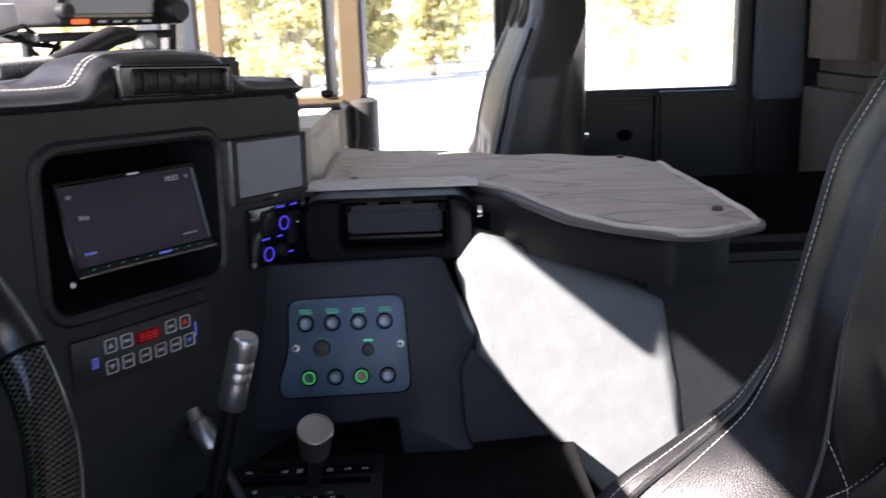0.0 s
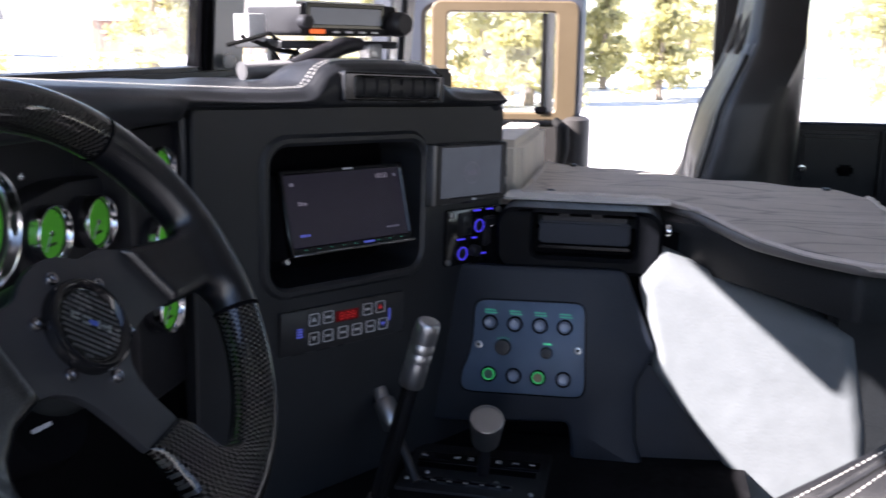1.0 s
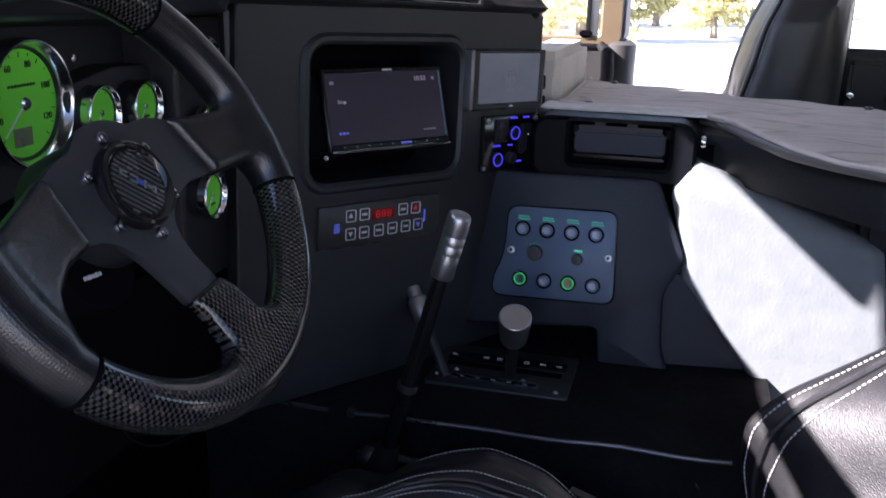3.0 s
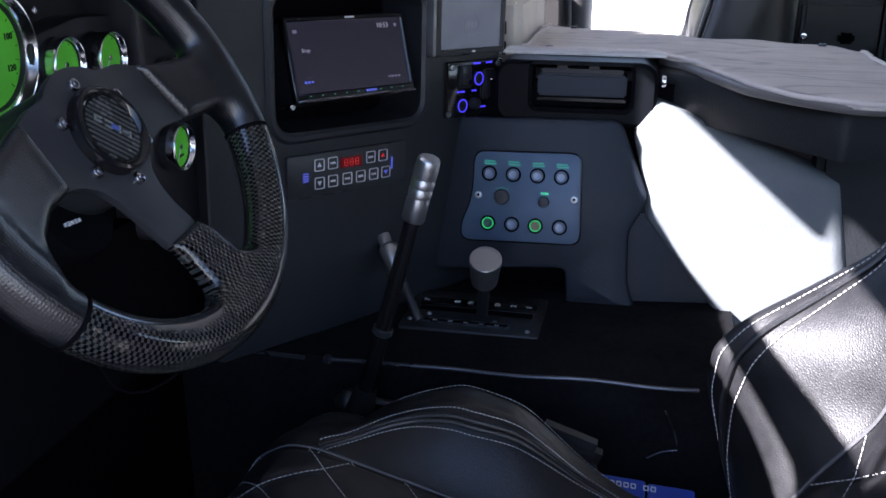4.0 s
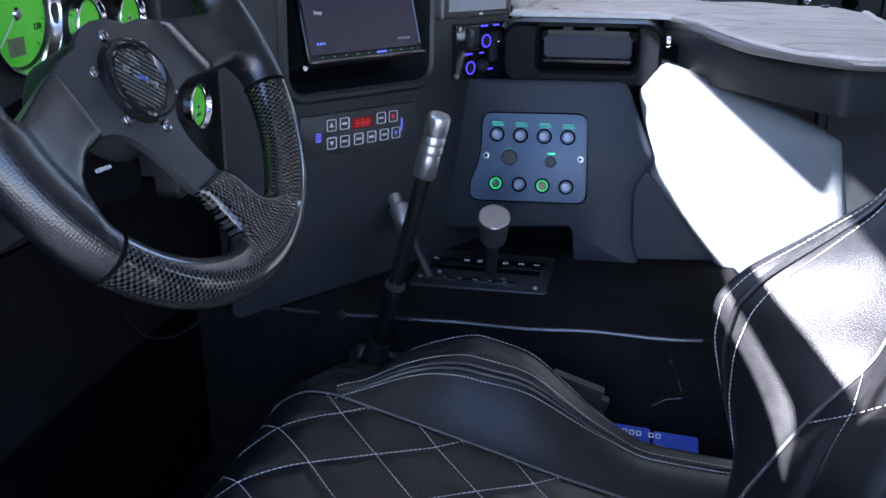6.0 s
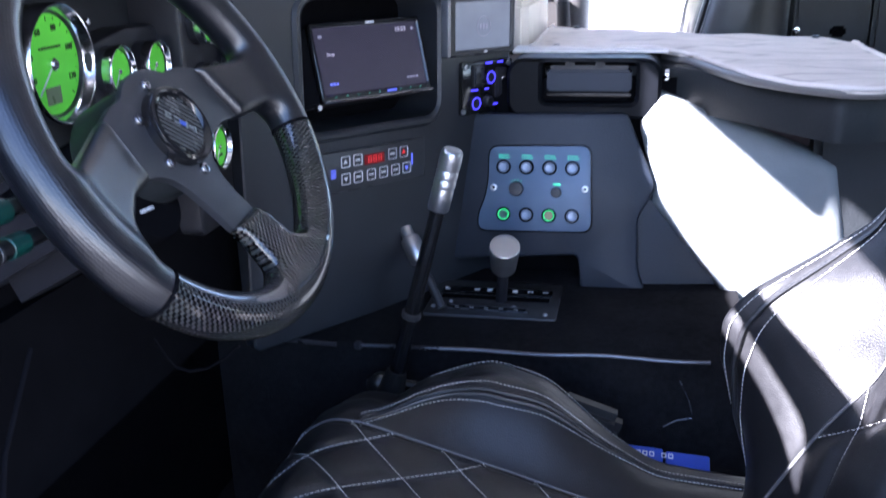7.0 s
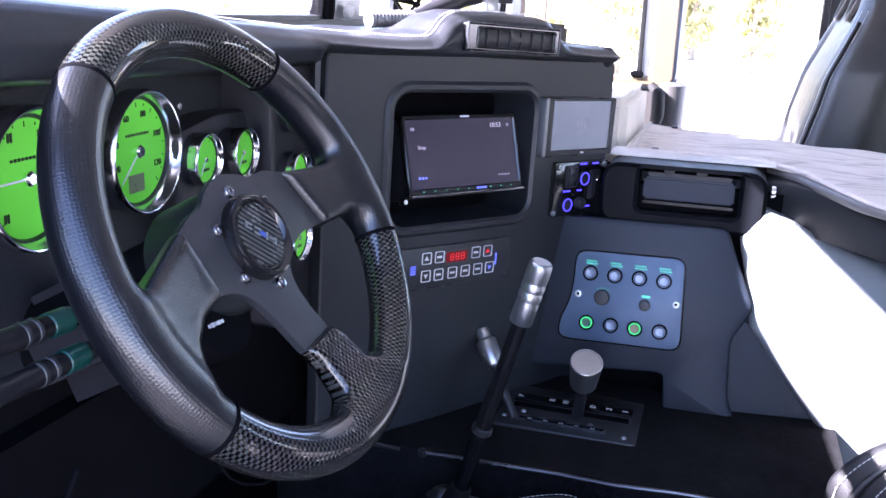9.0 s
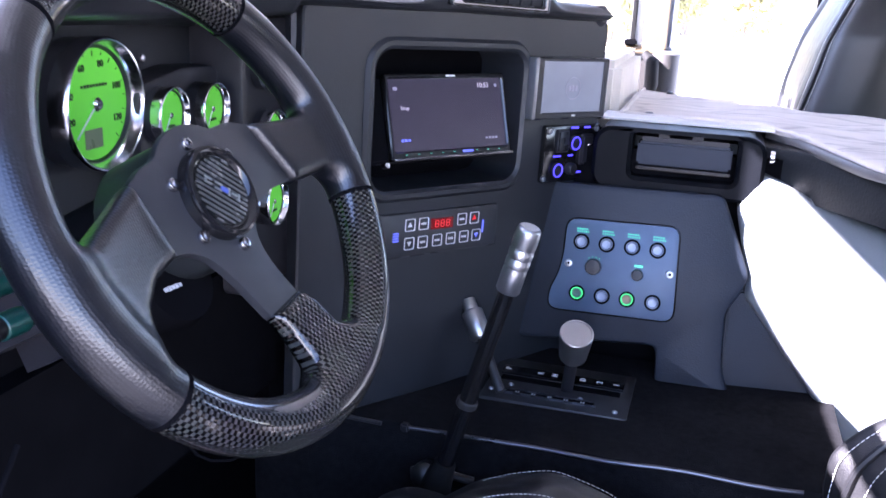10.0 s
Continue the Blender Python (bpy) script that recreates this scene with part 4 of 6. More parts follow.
def build_monitor():
    m = DASH @ Matrix.Translation((1.0222, 1.7475, 0))
    mon = thing("monitor", m, "small grey-screened monitor with silver edge on the dash", "monitor")
    part("housing", prism(B(), rrect(0.136, 0.076, 0.003), -0.006, 0.012, 0.002), TRIM, mon)
    part("bezel", hoop(B(), rrect(0.135, 0.075, 0.003), rrect(0.112, 0.0635, 0.001, 0.005, 0.0018), 0.011, 0.0155, 0.0012), TRIM, mon, "black bezel")
    part("edge_line", hoop(B(), rrect(0.1355, 0.0755, 0.003), rrect(0.1335, 0.0735, 0.0025), 0.010, 0.0160, 0.0005), SATIN_GREY, mon)
    part("screen", prism(B(), rrect(0.113, 0.0645, 0.001, 0.005, 0.0018), 0.008, 0.0128), PALE_SCREEN, mon, "pale grey lit screen")
    part("side_trim", prism(B(), rrect(0.0065, 0.075, 0.002, -0.0650, 0), -0.004, 0.0175, 0.002), STEEL, mon, "satin silver edge strip")
    part("badge", prism(B(), rrect(0.007, 0.0025, 0.001, 0.008, -0.0338, 1), 0.0155, 0.0160), WHITE, mon)
    bm = bars(B(), 0.006, 0.0, 0.018, 0.008, 3, 0.0126, 0.0131, random.Random(3))
    hoop(bm, circle(0.014, 20, 0.006, 0), circle(0.0132, 20, 0.006, 0), 0.0126, 0.0131)
    part("screen_digits", bm, LIT_DIM, mon)


build_monitor()


def build_climate():
    m = DASH @ Matrix.Translation((0.8305, 1.5805, 0)) @ Matrix.Rotation(radians(-0.5), 4, "Z")
    hv = thing("climate_panel", m, "black climate control panel with red digits", "control panel")
    part("plate", prism(B(), rrect(0.184, 0.052, 0.002), -0.003, 0.004, 0.001), SATIN, hv)
    part("edge_line", hoop(B(), rrect(0.1835, 0.0515, 0.002), rrect(0.182, 0.0500, 0.0015), 0.0038, 0.0043), SATIN_GREY, hv)
    part("display", prism(B(), rrect(0.034, 0.013, 0.001, 0.002, 0.010), 0.003, 0.0046), RED_DARK, hv, "dark red display")
    bm = B()
    for k in range(3):
        hoop(bm, rrect(0.0055, 0.0085, 0.001, -0.006 + k * 0.0085, 0.010, 1), rrect(0.0040, 0.0070, 0.0005, -0.006 + k * 0.0085, 0.010, 1), 0.0046, 0.0050)
        prism(bm, rrect(0.005, 0.0009, 0.0003, -0.006 + k * 0.0085, 0.010, 1), 0.0046, 0.0050)
    part("digits", bm, LIT_RED, hv, "lit red digit segments")
    keys = [(-0.046, 0.012), (-0.026, 0.012), (-0.046, -0.010), (-0.026, -0.010), (-0.004, -0.010), (0.017, -0.010), (0.033, 0.012), (0.038, -0.010), (0.053, 0.012), (0.058, -0.010)]
    for i, (x, y) in enumerate(keys):
        mat = KEYCAP
        key = part("key", hoop(B(), rrect(0.0145, 0.0145, 0.002, x, y), rrect(0.0127, 0.0127, 0.0015, x, y), 0.004, 0.0052), mat, hv)
        bm = B()
        if i in (0, 8):
            prism(bm, [(x - 0.003, y - 0.0022), (x + 0.003, y - 0.0022), (x, y + 0.003)], 0.004, 0.0050)
        elif i in (2, 9):
            prism(bm, [(x - 0.003, y + 0.0022), (x, y - 0.003), (x + 0.003, y + 0.0022)], 0.004, 0.0050)
        else:
            bars(bm, x, y, 0.008, 0.003, 3, 0.004, 0.0050, random.Random(i))
        part("key_mark", bm, LIT_RED if i == 8 else (LIT_BLUE_DIM if i == 9 else KEYCAP), key)
    bm = B()
    for k in range(4):
        prism(bm, rrect(0.008, 0.0016, 0.0006, -0.066, -0.001 - 0.003 * k + 0.0045, 2), 0.004, 0.0050)
    part("fan_mark", bm, LIT_BLUE_DIM, hv, "blue fan marking")
    part("level_mark", prism(B(), rrect(0.0022, 0.016, 0.001, 0.068, 0.0), 0.004, 0.0050), LIT_BLUE_DIM, hv)


build_climate()


def build_switches():
    m = DASH @ Matrix.Translation((1.0455, 1.663, 0))
    sw = thing("switch_panel", m, "black switch panel with blue-lit rings and rockers", "switch panel")
    part("plate", prism(B(), rrect(0.106, 0.074, 0.004), -0.004, 0.006, 0.0015), GLOSS, sw)
    for x, y in ((-0.046, 0.030), (0.044, 0.031), (-0.050, -0.031), (0.042, -0.030)):
        screw(sw, Matrix.Translation((x, y, 0.006)), 0.0042, ALU)
    for x, y, w, h in ((-0.021, 0.017, 0.022, 0.030), (0.026, 0.004, 0.022, 0.040)):
        rk = part("rocker", prism(B(), rrect(w, h, 0.002, x, y), 0.005, 0.0095, 0.001), TRIM, sw)
        part("rocker_face", prism(B(), rrect(w * 0.8, h * 0.85, 0.002, x, y), 0.009, 0.0115, 0.0015), SATIN_GREY if x < 0 else TRIM, rk)
    part("rocker_dot", prism(B(), circle(0.0014, 12, 0.026, 0.010), 0.0110, 0.0122), LIT_WHITE, sw)
    for x, y in ((0.003, 0.013), (-0.027, -0.021)):
        rg = part("push_button", lathe(B(), [(0.0095, 0.004), (0.0095, 0.009), (0.0088, 0.0100), (0.0001, 0.0100)], 24, Matrix.Translation((x, y, 0))), TRIM, sw)
        part("lit_ring", hoop(B(), circle(0.0088, 28, x, y), circle(0.0074, 28, x, y), 0.0095, 0.0106), LIT_BLUE, rg, "glowing blue ring")
    part("knob", lathe(B(), [(0.008, 0.005), (0.0075, 0.014), (0.006, 0.016), (0.0001, 0.016)], 20, Matrix.Translation((-0.003, -0.020, 0))), TRIM, sw)
    r = random.Random(5)
    for x, y, w in ((0.002, 0.033, 0.016), (0.026, 0.033, 0.014), (-0.027, -0.003, 0.016), (-0.002, -0.003, 0.010), (0.017, -0.026, 0.014)):
        part("label", bars(B(), x, y, w * 0.9, 0.0024, 5, 0.006, 0.0066, r), LIT_BLUE, sw, "blue-lit label")


build_switches()


# ---- dials ----
def gauge(m, r, marks, tilt=0.0, label="round green-faced gauge in a deep chrome bezel", needle=210, small=True, ink=True):
    g = thing("gauge", m, label, "gauge", "gauges on the dash")
    lip, deep = r * 1.20, r * 0.29
    part("bezel", lathe(B(), [(r * 1.06, -0.004), (lip * 0.99, -0.004), (lip, deep * 0.3), (lip, deep * 0.72), (lip * 0.99, deep * 0.90), (lip * 0.968, deep), (lip * 0.945, deep * 0.97), (lip * 0.90, deep * 0.55), (r * 1.03, deep * 0.28), (r * 1.02, -0.018)], 44), CHROME, g, "deep polished chrome bezel")
    part("can", lathe(B(), [(r * 1.03, -0.030), (lip * 0.95, -0.030), (lip * 0.97, -0.0045), (r * 1.07, -0.0045), (r * 1.06, -0.02)], 32), TRIM, g)
    part("inner_ring", lathe(B(), [(r * 1.03, -0.008), (r * 1.028, deep * 0.26), (r * 1.01, deep * 0.24), (r * 0.985, 0.0006), (r * 0.98, -0.007)], 40), TRIM, g, "black inner ring")
    part("dial", prism(B(), circle(r, 40), -0.006, 0.0), GREEN, g, "backlit green dial")
    bm = B()
    for k in range(marks * 2 + 1):
        a = radians(225 - 270 * k / (marks * 2))
        ln = 0.09 if k % 2 == 0 else 0.05
        p, q = (r * 0.93 * math.cos(a), r * 0.93 * math.sin(a)), (r * (0.93 - ln) * math.cos(a), r * (0.93 - ln) * math.sin(a))
        box(bm, ((p[0] + q[0]) / 2, (p[1] + q[1]) / 2, 0.0003), (math.hypot(p[0] - q[0], p[1] - q[1])  , r * 0.014, 0.0005), 0, Matrix.Rotation(a, 4, "Z"))
    if not small:
        bars(bm, 0, r * 0.33, r * 0.8, r * 0.06, 9, 0.0002, 0.0006, random.Random(1))
    else:
        bars(bm, 0, -r * 0.45, r * 0.7, r * 0.14, 4, 0.0002, 0.0006, random.Random(1))
    part("dial_scale", bm, INK, g)
    a = radians(needle)
    box(bm := B(), (math.cos(a) * r * 0.36, math.sin(a) * r * 0.36, r * 0.04), (r * 0.92, r * 0.035, 0.0012), 0.0003, Matrix.Rotation(a, 4, "Z"))
    part("needle", bm, WHITE, g, "thin white needle")
    part("needle_hub", lathe(B(), [(r * 0.13, 0), (r * 0.13, r * 0.07), (r * 0.09, r * 0.11), (0.0001, r * 0.11)], 16), CHROME, g)
    return g


def build_dials():
    panel = thing("instrument_panel", pose(0, 0, 0), "black hooded instrument panel behind the steering wheel", "instrument panel")
    bm = prism(B(), rrect(0.56, 0.26, 0.02, 0.67, 1.70), -0.015, -0.004, 0.003)
    bm.transform(DIALS)
    part("backing", bm, VINYL, panel)

    def hood(u, v):
        y = 0.30 + 0.62 * u
        arch = 0.012 * math.sin(u * math.pi)
        a = v * math.pi / 2
        return (-0.290 + 0.066 * math.sin(a) , y, 1.806 + arch + 0.018 * math.cos(a) * 0.2 + 0.022 * math.sin(a))
    bm = B()
    shell(bm, hood, 30, 8, (0.0, 0, 0.012))
    part("hood", bm, VINYL, panel, "soft black hood")
    # step under the hood that carries the two small dials
    bm = roundprism([(0.702, 1.655), (0.83, 1.655), (0.83, 1.782), (0.77, 1.785), (0.702, 1.774)], 0.012, -0.006, 0.024, 0.004)
    bm.transform(DIALS)
    part("dial_carrier", bm, TRIM, panel)
    bm = prism(B(), rrect(0.132, 0.27, 0.012, 0.890, 1.69), -0.01, 0.051, 0.004)
    bm.transform(DIALS)
    part("side_pod", bm, TRIM, panel, "black pod with three stacked gauges")
    for y, z in ((0.745, 1.792), (0.83, 1.80)):
        screw(panel, DIALS @ Matrix.Translation((y, z, -0.002)), 0.004)
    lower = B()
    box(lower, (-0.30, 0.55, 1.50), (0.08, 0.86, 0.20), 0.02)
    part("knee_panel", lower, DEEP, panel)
    face = Matrix.Rotation(radians(3), 4, "Y")
    main = gauge(DIALS @ Matrix.Translation((0.657, 1.764, 0.016)) @ face, 0.0432, 8, label="large green speedometer in a deep chrome bezel", needle=222, small=False)
    for text, a in (("20", 200), ("40", 165), ("60", 118), ("80", 72), ("100", 22), ("120", -25)):
        letters(main, text, Matrix.Translation((0.0315 * math.cos(radians(a)), 0.0315 * math.sin(radians(a)), 0.0004)), 0.0078, INK, "dial_numeral")
    part("odometer", prism(B(), rrect(0.022, 0.015, 0.001, -0.004, -0.026), 0.0, 0.0008), ODO, main, "grey odometer window")
    tach = gauge(DIALS @ Matrix.Translation((0.531, 1.762, 0.016)) @ face, 0.0432, 8, label="large green tachometer in a chrome bezel", needle=180, small=False)
    for k in range(6):
        a = radians(225 - 54 * k)
        part("dial_numeral", bars(B(), 0.034 * math.cos(a), 0.034 * math.sin(a), 0.006, 0.007, 2, 0.0001, 0.0006, random.Random(k)), INK, tach)
    for y, z, x in ((0.730, 1.748, 0.034), (0.789, 1.747, 0.039), (0.861, 1.783, 0.062), (0.861, 1.716, 0.062), (0.862, 1.6485, 0.062)):
        gauge(DIALS @ Matrix.Translation((y, z, x)) @ face, 0.0205, 5, label="small green auxiliary gauge in a chrome bezel", needle=235)


def roundprism(pts, r, z0, z1, bevel):
    return prism(B(), roundpoly(pts, r), z0, z1, bevel)


ODO = material("odometer_window", (0.03, 0.05, 0.03), 0.3, glow=(0.1, 0.15, 0.08), power=0.02, bump=0)
build_dials()


# ---- steering wheel ----
RIM, GRIP = 0.1473, 0.0169


def outline_distance(x, y, pts):
    """Signed distance in the plane to a closed outline, negative inside."""
    best = np.full(x.shape, 1e9)
    inside = np.zeros(x.shape, bool)
    for (ax, ay), (bx, by) in zip(pts, pts[1:] + pts[:1]):
        ex, ey = bx - ax, by - ay
        k = np.clip(((x - ax) * ex + (y - ay) * ey) / (ex * ex + ey * ey), 0, 1)
        best = np.minimum(best, np.hypot(x - ax - k * ex, y - ay - k * ey))
        if ay != by:
            inside ^= ((ay > y) != (by > y)) & (x < ex * (y - ay) / ey + ax)
    return np.where(inside, -best, best)


def blend_min(a, b, k):
    """Union of two solids with a fillet of about k."""
    h = np.maximum(k - np.abs(a - b), 0) / k
    return np.minimum(a, b) - h * h * k / 4


SPOKES = (
    ([(0.061, 0.041), (0.090, 0.0395), (0.140, 0.039), (0.143, -0.010), (0.120, -0.0035), (0.085, -0.006)], 0.0095, 0.0135),
    ([(-0.067, 0.018), (-0.094, 0.004), (-0.122, -0.010), (-0.143, -0.015), (-0.119, -0.080), (-0.1055, -0.070), (-0.098, -0.052), (-0.081, -0.038), (-0.056, -0.029)], 0.0095, 0.0150),
    ([(0.003, -0.083), (0.039, -0.0755), (0.047, -0.084), (0.055, -0.104), (0.068, -0.116), (0.072, -0.124), (0.000, -0.143), (0.009, -0.134), (0.0145, -0.122), (0.010, -0.100)], 0.0085, 0.0135),
)


def wheel_field(x, y, z):
    """Distance to the moulded rim and its three spokes, in the wheel's own axes."""
    r = np.hypot(x, y)
    d = np.hypot(r - RIM, z - 0.0055) - GRIP
    for pts, thin, thick in SPOKES:
        k = np.clip((r - 0.075) / (RIM - 0.075), 0, 1)
        half, mid, soft = thin + (thick - thin) * k * k, -0.003 + 0.0075 * k, 0.0075
        e, f = outline_distance(x, y, pts) + soft, np.abs(z - mid) - half + soft
        plate = np.hypot(np.maximum(e, 0), np.maximum(f, 0)) + np.minimum(np.maximum(e, f), 0) - soft
        d = blend_min(d, plate, 0.014)
    return d


def skin(field, low, high, step):
    """The surface field = 0 as points and four-sided faces: one point in each cell that it crosses."""
    axes = [np.arange(a, b, step) for a, b in zip(low, high)]
    val = field(*np.meshgrid(*axes, indexing="ij"))
    cell = tuple(n - 1 for n in val.shape)
    total, count = np.zeros(cell + (3,)), np.zeros(cell)
    crossings = []
    for d in range(3):
        lo = val[tuple(slice(0, -1) if i == d else slice(None) for i in range(3))]
        hi = val[tuple(slice(1, None) if i == d else slice(None) for i in range(3))]
        at = np.argwhere((lo < 0) != (hi < 0))
        v0, v1 = lo[tuple(at.T)], hi[tuple(at.T)]
        p = at.astype(float)
        p[:, d] += v0 / (v0 - v1)
        crossings.append((d, at, v0 < 0))
        others = [i for i in range(3) if i != d]
        for da in (0, 1):
            for db in (0, 1):
                c = at.copy()
                c[:, others[0]] -= da
                c[:, others[1]] -= db
                ok = np.all((c >= 0) & (c < cell), axis=1)
                np.add.at(total, tuple(c[ok].T), p[ok])
                np.add.at(count, tuple(c[ok].T), 1)
    used = np.argwhere(count > 0)
    number = np.full(cell, -1)
    number[tuple(used.T)] = np.arange(len(used))
    points = total[tuple(used.T)] / count[tuple(used.T)][:, None] * step + np.array(low)
    faces = []
    for d, at, rising in crossings:
        o = [(d + 1) % 3, (d + 2) % 3]
        quad = []
        for da, db in ((1, 1), (0, 1), (0, 0), (1, 0)):
            c = at.copy()
            c[:, o[0]] -= da
            c[:, o[1]] -= db
            quad.append(number[tuple(c.T)])
        quad = np.stack(quad, 1)
        quad[~rising] = quad[~rising][:, ::-1]
        faces.append(quad)
    return points, np.concatenate(faces)


def build_wheel():
    w = thing("steering_wheel", WHEEL, "three-spoke steering wheel in black leather and glossy carbon", "steering wheel")
    points, faces = skin(wheel_field, (-0.172, -0.172, -0.020), (0.173, 0.173, 0.030), 0.0021)
    mid = points[faces].mean(1)
    turn = (np.degrees(np.arctan2(mid[:, 1], mid[:, 0])) + 11) % 360 - 11
    reach = np.hypot(np.hypot(mid[:, 0], mid[:, 1]) - RIM, mid[:, 2] - 0.0055)

    def section(name, a0, a1, mat, label, along, round_):
        chosen = (turn >= a0) & (turn < a1)
        ids, back = np.unique(faces[chosen], return_inverse=True)
        quads, pts = back.reshape(-1, 4), points[ids]
        me = bpy.data.meshes.new(name)
        me.from_pydata(pts.tolist(), [], quads.tolist())
        th = np.arctan2(pts[:, 1], pts[:, 0])
        phi = np.arctan2(pts[:, 2] - 0.0055, np.hypot(pts[:, 0], pts[:, 1]) - RIM)
        uv = np.empty((len(quads), 4, 2))
        base = th[quads[:, :1]]
        uv[..., 0] = (base + (th[quads] - base + math.pi) % (2 * math.pi) - math.pi) * RIM / along
        first = phi[quads[:, :1]]
        uv[..., 1] = (first + (phi[quads] - first + math.pi) % (2 * math.pi) - math.pi) * GRIP / round_
        flat = reach[chosen] > GRIP * 1.25
        uv[flat] = pts[quads[flat]][..., :2] / np.array((along, round_))
        layer = me.uv_layers.new(name="UVMap")
        layer.data.foreach_set("uv", uv.reshape(-1))
        me.materials.append(mat)
        me.shade_smooth()
        me.update()
        ob = new(name, me)
        ob.parent = w
        ob["label"] = label
    section("leather_grip", -11, 54, WRAP, "perforated black leather grip and spoke", 0.0020, 0.0022)
    section("carbon_section", 54, 131, CARBON, "glossy carbon weave section", 0.0021, 0.0029)
    section("leather_grip", 131, 221, WRAP, "perforated black leather grip and spoke", 0.0020, 0.0022)
    section("carbon_section", 221, 349, CARBON, "glossy carbon weave section with lower spoke", 0.0021, 0.0029)
    for a in (-11, 54, 131, 221):
        t = Vector((-math.sin(radians(a)), math.cos(radians(a)), 0))
        p = Vector((RIM * math.cos(radians(a)), RIM * math.sin(radians(a)), 0.0055))
        part("seam", rod(B(), p - t * 0.0016, p + t * 0.0016, GRIP + 0.0004, GRIP + 0.0004, 40, 0.0003), DEEP, w)
    # hub plate that runs in under the spokes
    upper = [(0.0475 * math.cos(radians(a)), 0.0475 * math.sin(radians(a))) for a in range(62, 150, 8)]
    outline = [(0.094, -0.004), (0.094, 0.037), (0.062, 0.0415), (0.043, 0.0450)] + upper + [(-0.052, 0.0255), (-0.068, 0.0165), (-0.090, 0.000), (-0.085, -0.036), (-0.056, -0.0285), (-0.044, -0.0290), (-0.030, -0.0350), (-0.020, -0.0455), (-0.0112, -0.0590), (0.004, -0.086), (0.038, -0.080), (0.0385, -0.0745), (0.029, -0.0570), (0.0245, -0.043), (0.0245, -0.031), (0.031, -0.020), (0.0417, -0.0125), (0.058, -0.006), (0.080, -0.004)]
    part("hub_plate", prism(B(), roundpoly(outline, 0.004, 2), -0.006, 0.0, 0.0010), HUB, w, "matt black hub plate")
    for k in range(6):
        a = radians(100.5 - 60 * k)
        screw(w, Matrix.Translation((0.0353 * math.cos(a), 0.0353 * math.sin(a), 0.0)), 0.0044, CHROME_DARK, name="bolt")
    cap = part("horn_cap", lathe(B(), [(0.0302, 0.0), (0.0302, 0.006), (0.0290, 0.0090), (0.0270, 0.0098), (0.0252, 0.0088), (0.0238, 0.0062), (0.0220, 0.0056), (0.0001, 0.0058)], 40), GLOSS, w, "gloss black horn cap")
    bm = B()
    disc = circle(0.0222, 36)
    uv = bm.loops.layers.uv.verify()
    prism(bm, disc, 0.005, 0.0064)
    for f in bm.faces:
        for lp in f.loops:
            lp[uv].uv = (lp.vert.co.x * 500, lp.vert.co.y * 120)
    part("cap_face", bm, GLOSS, cap)
    bm = B()
    for k in range(-6, 7):
        h = math.sqrt(max(0.0, 0.0218 ** 2 - (0.0036 * k) ** 2))
        prism(bm, rrect(2 * h, 0.0019, 0.0006, 0.0, 0.0036 * k, 2), 0.006, 0.0072)
    bm.transform(Matrix.Rotation(radians(-38), 4, "Z"))
    part("cap_ribs", bm, CAP_RIB, cap, "fine slanting ribs")
    bm = B()
    for x, y, w, h in ((-0.0125, 0.0032, 0.006, 0.0014), (-0.0125, 0.0, 0.006, 0.0014), (-0.0145, 0.0016, 0.0014, 0.0045), (-0.004, 0.003, 0.006, 0.0014), (-0.004, -0.001, 0.006, 0.0014), (0.005, 0.001, 0.0016, 0.006), (0.0095, 0.001, 0.005, 0.0014), (0.0135, 0.0005, 0.0014, 0.0055)):
        prism(bm, rrect(w, h, 0.0004, x, y, 2), 0.0070, 0.0078)
    bm.transform(Matrix.Rotation(radians(-34), 4, "Z"))
    part("cap_badge", bm, PALE_BADGE, cap, "pale maker's badge")
    bm = prism(B(), rrect(0.006, 0.0030, 0.0006, 0.0010, 0.0008, 2), 0.0070, 0.0080)
    bm.transform(Matrix.Rotation(radians(-34), 4, "Z"))
    part("badge_spot", bm, BLUE, cap, "small blue badge mark")
    # boss, column and shroud belong to the vehicle
    col = thing("steering_column", WHEEL, "black steering column shroud behind the wheel", "steering column")
    part("boss", lathe(B(), [(0.0415, -0.0065), (0.0430, -0.010), (0.0440, -0.055), (0.040, -0.062)], 36), SATIN_SHROUD, col, "smooth dark boss")
    part("column", lathe(B(), [(0.030, -0.06), (0.032, -0.08), (0.034, -0.24)], 24), DEEP, col)
    part("shroud", box(B(), (0.0, -0.012, -0.15), (0.085, 0.085, 0.12), 0.02), TRIM, col)
    collar = part("lower_collar", lathe(B(), [(0.0001, -0.034), (0.030, -0.035), (0.033, -0.044), (0.030, -0.075)], 32, Matrix.Translation((-0.020, -0.036, 0))), DEEP, col)
    part("collar_mark", bars(B(), -0.0295, -0.0425, 0.016, 0.0032, 5, -0.0355, -0.0335, random.Random(8)), KEYCAP, collar, "pale worn marking")
    for y0, y1, r in ((-0.003, -0.006, 0.0074), (-0.024, -0.031, 0.0070)):
        def along(k):
            return (-0.05 - 0.13 * k, y0 + (y1 - y0) * k, -0.074 + 0.008 * k)
        stalk = part("stalk", tube(B(), [along(0), along(0.3), along(0.7), along(1)], [r * 0.6, r * 0.8, r, r], 16), STALK, col, "black control stalk")
        part("teal_band", rod(B(), along(0.44), along(0.57), r + 0.0006, r + 0.0006, 20, 0.0006), TEAL, stalk, "translucent teal band")
        for k in (0.64, 0.71):
            part("stalk_ring", rod(B(), along(k), along(k + 0.025), r + 0.0008, r + 0.0008, 20, 0.0004), SATIN, stalk)
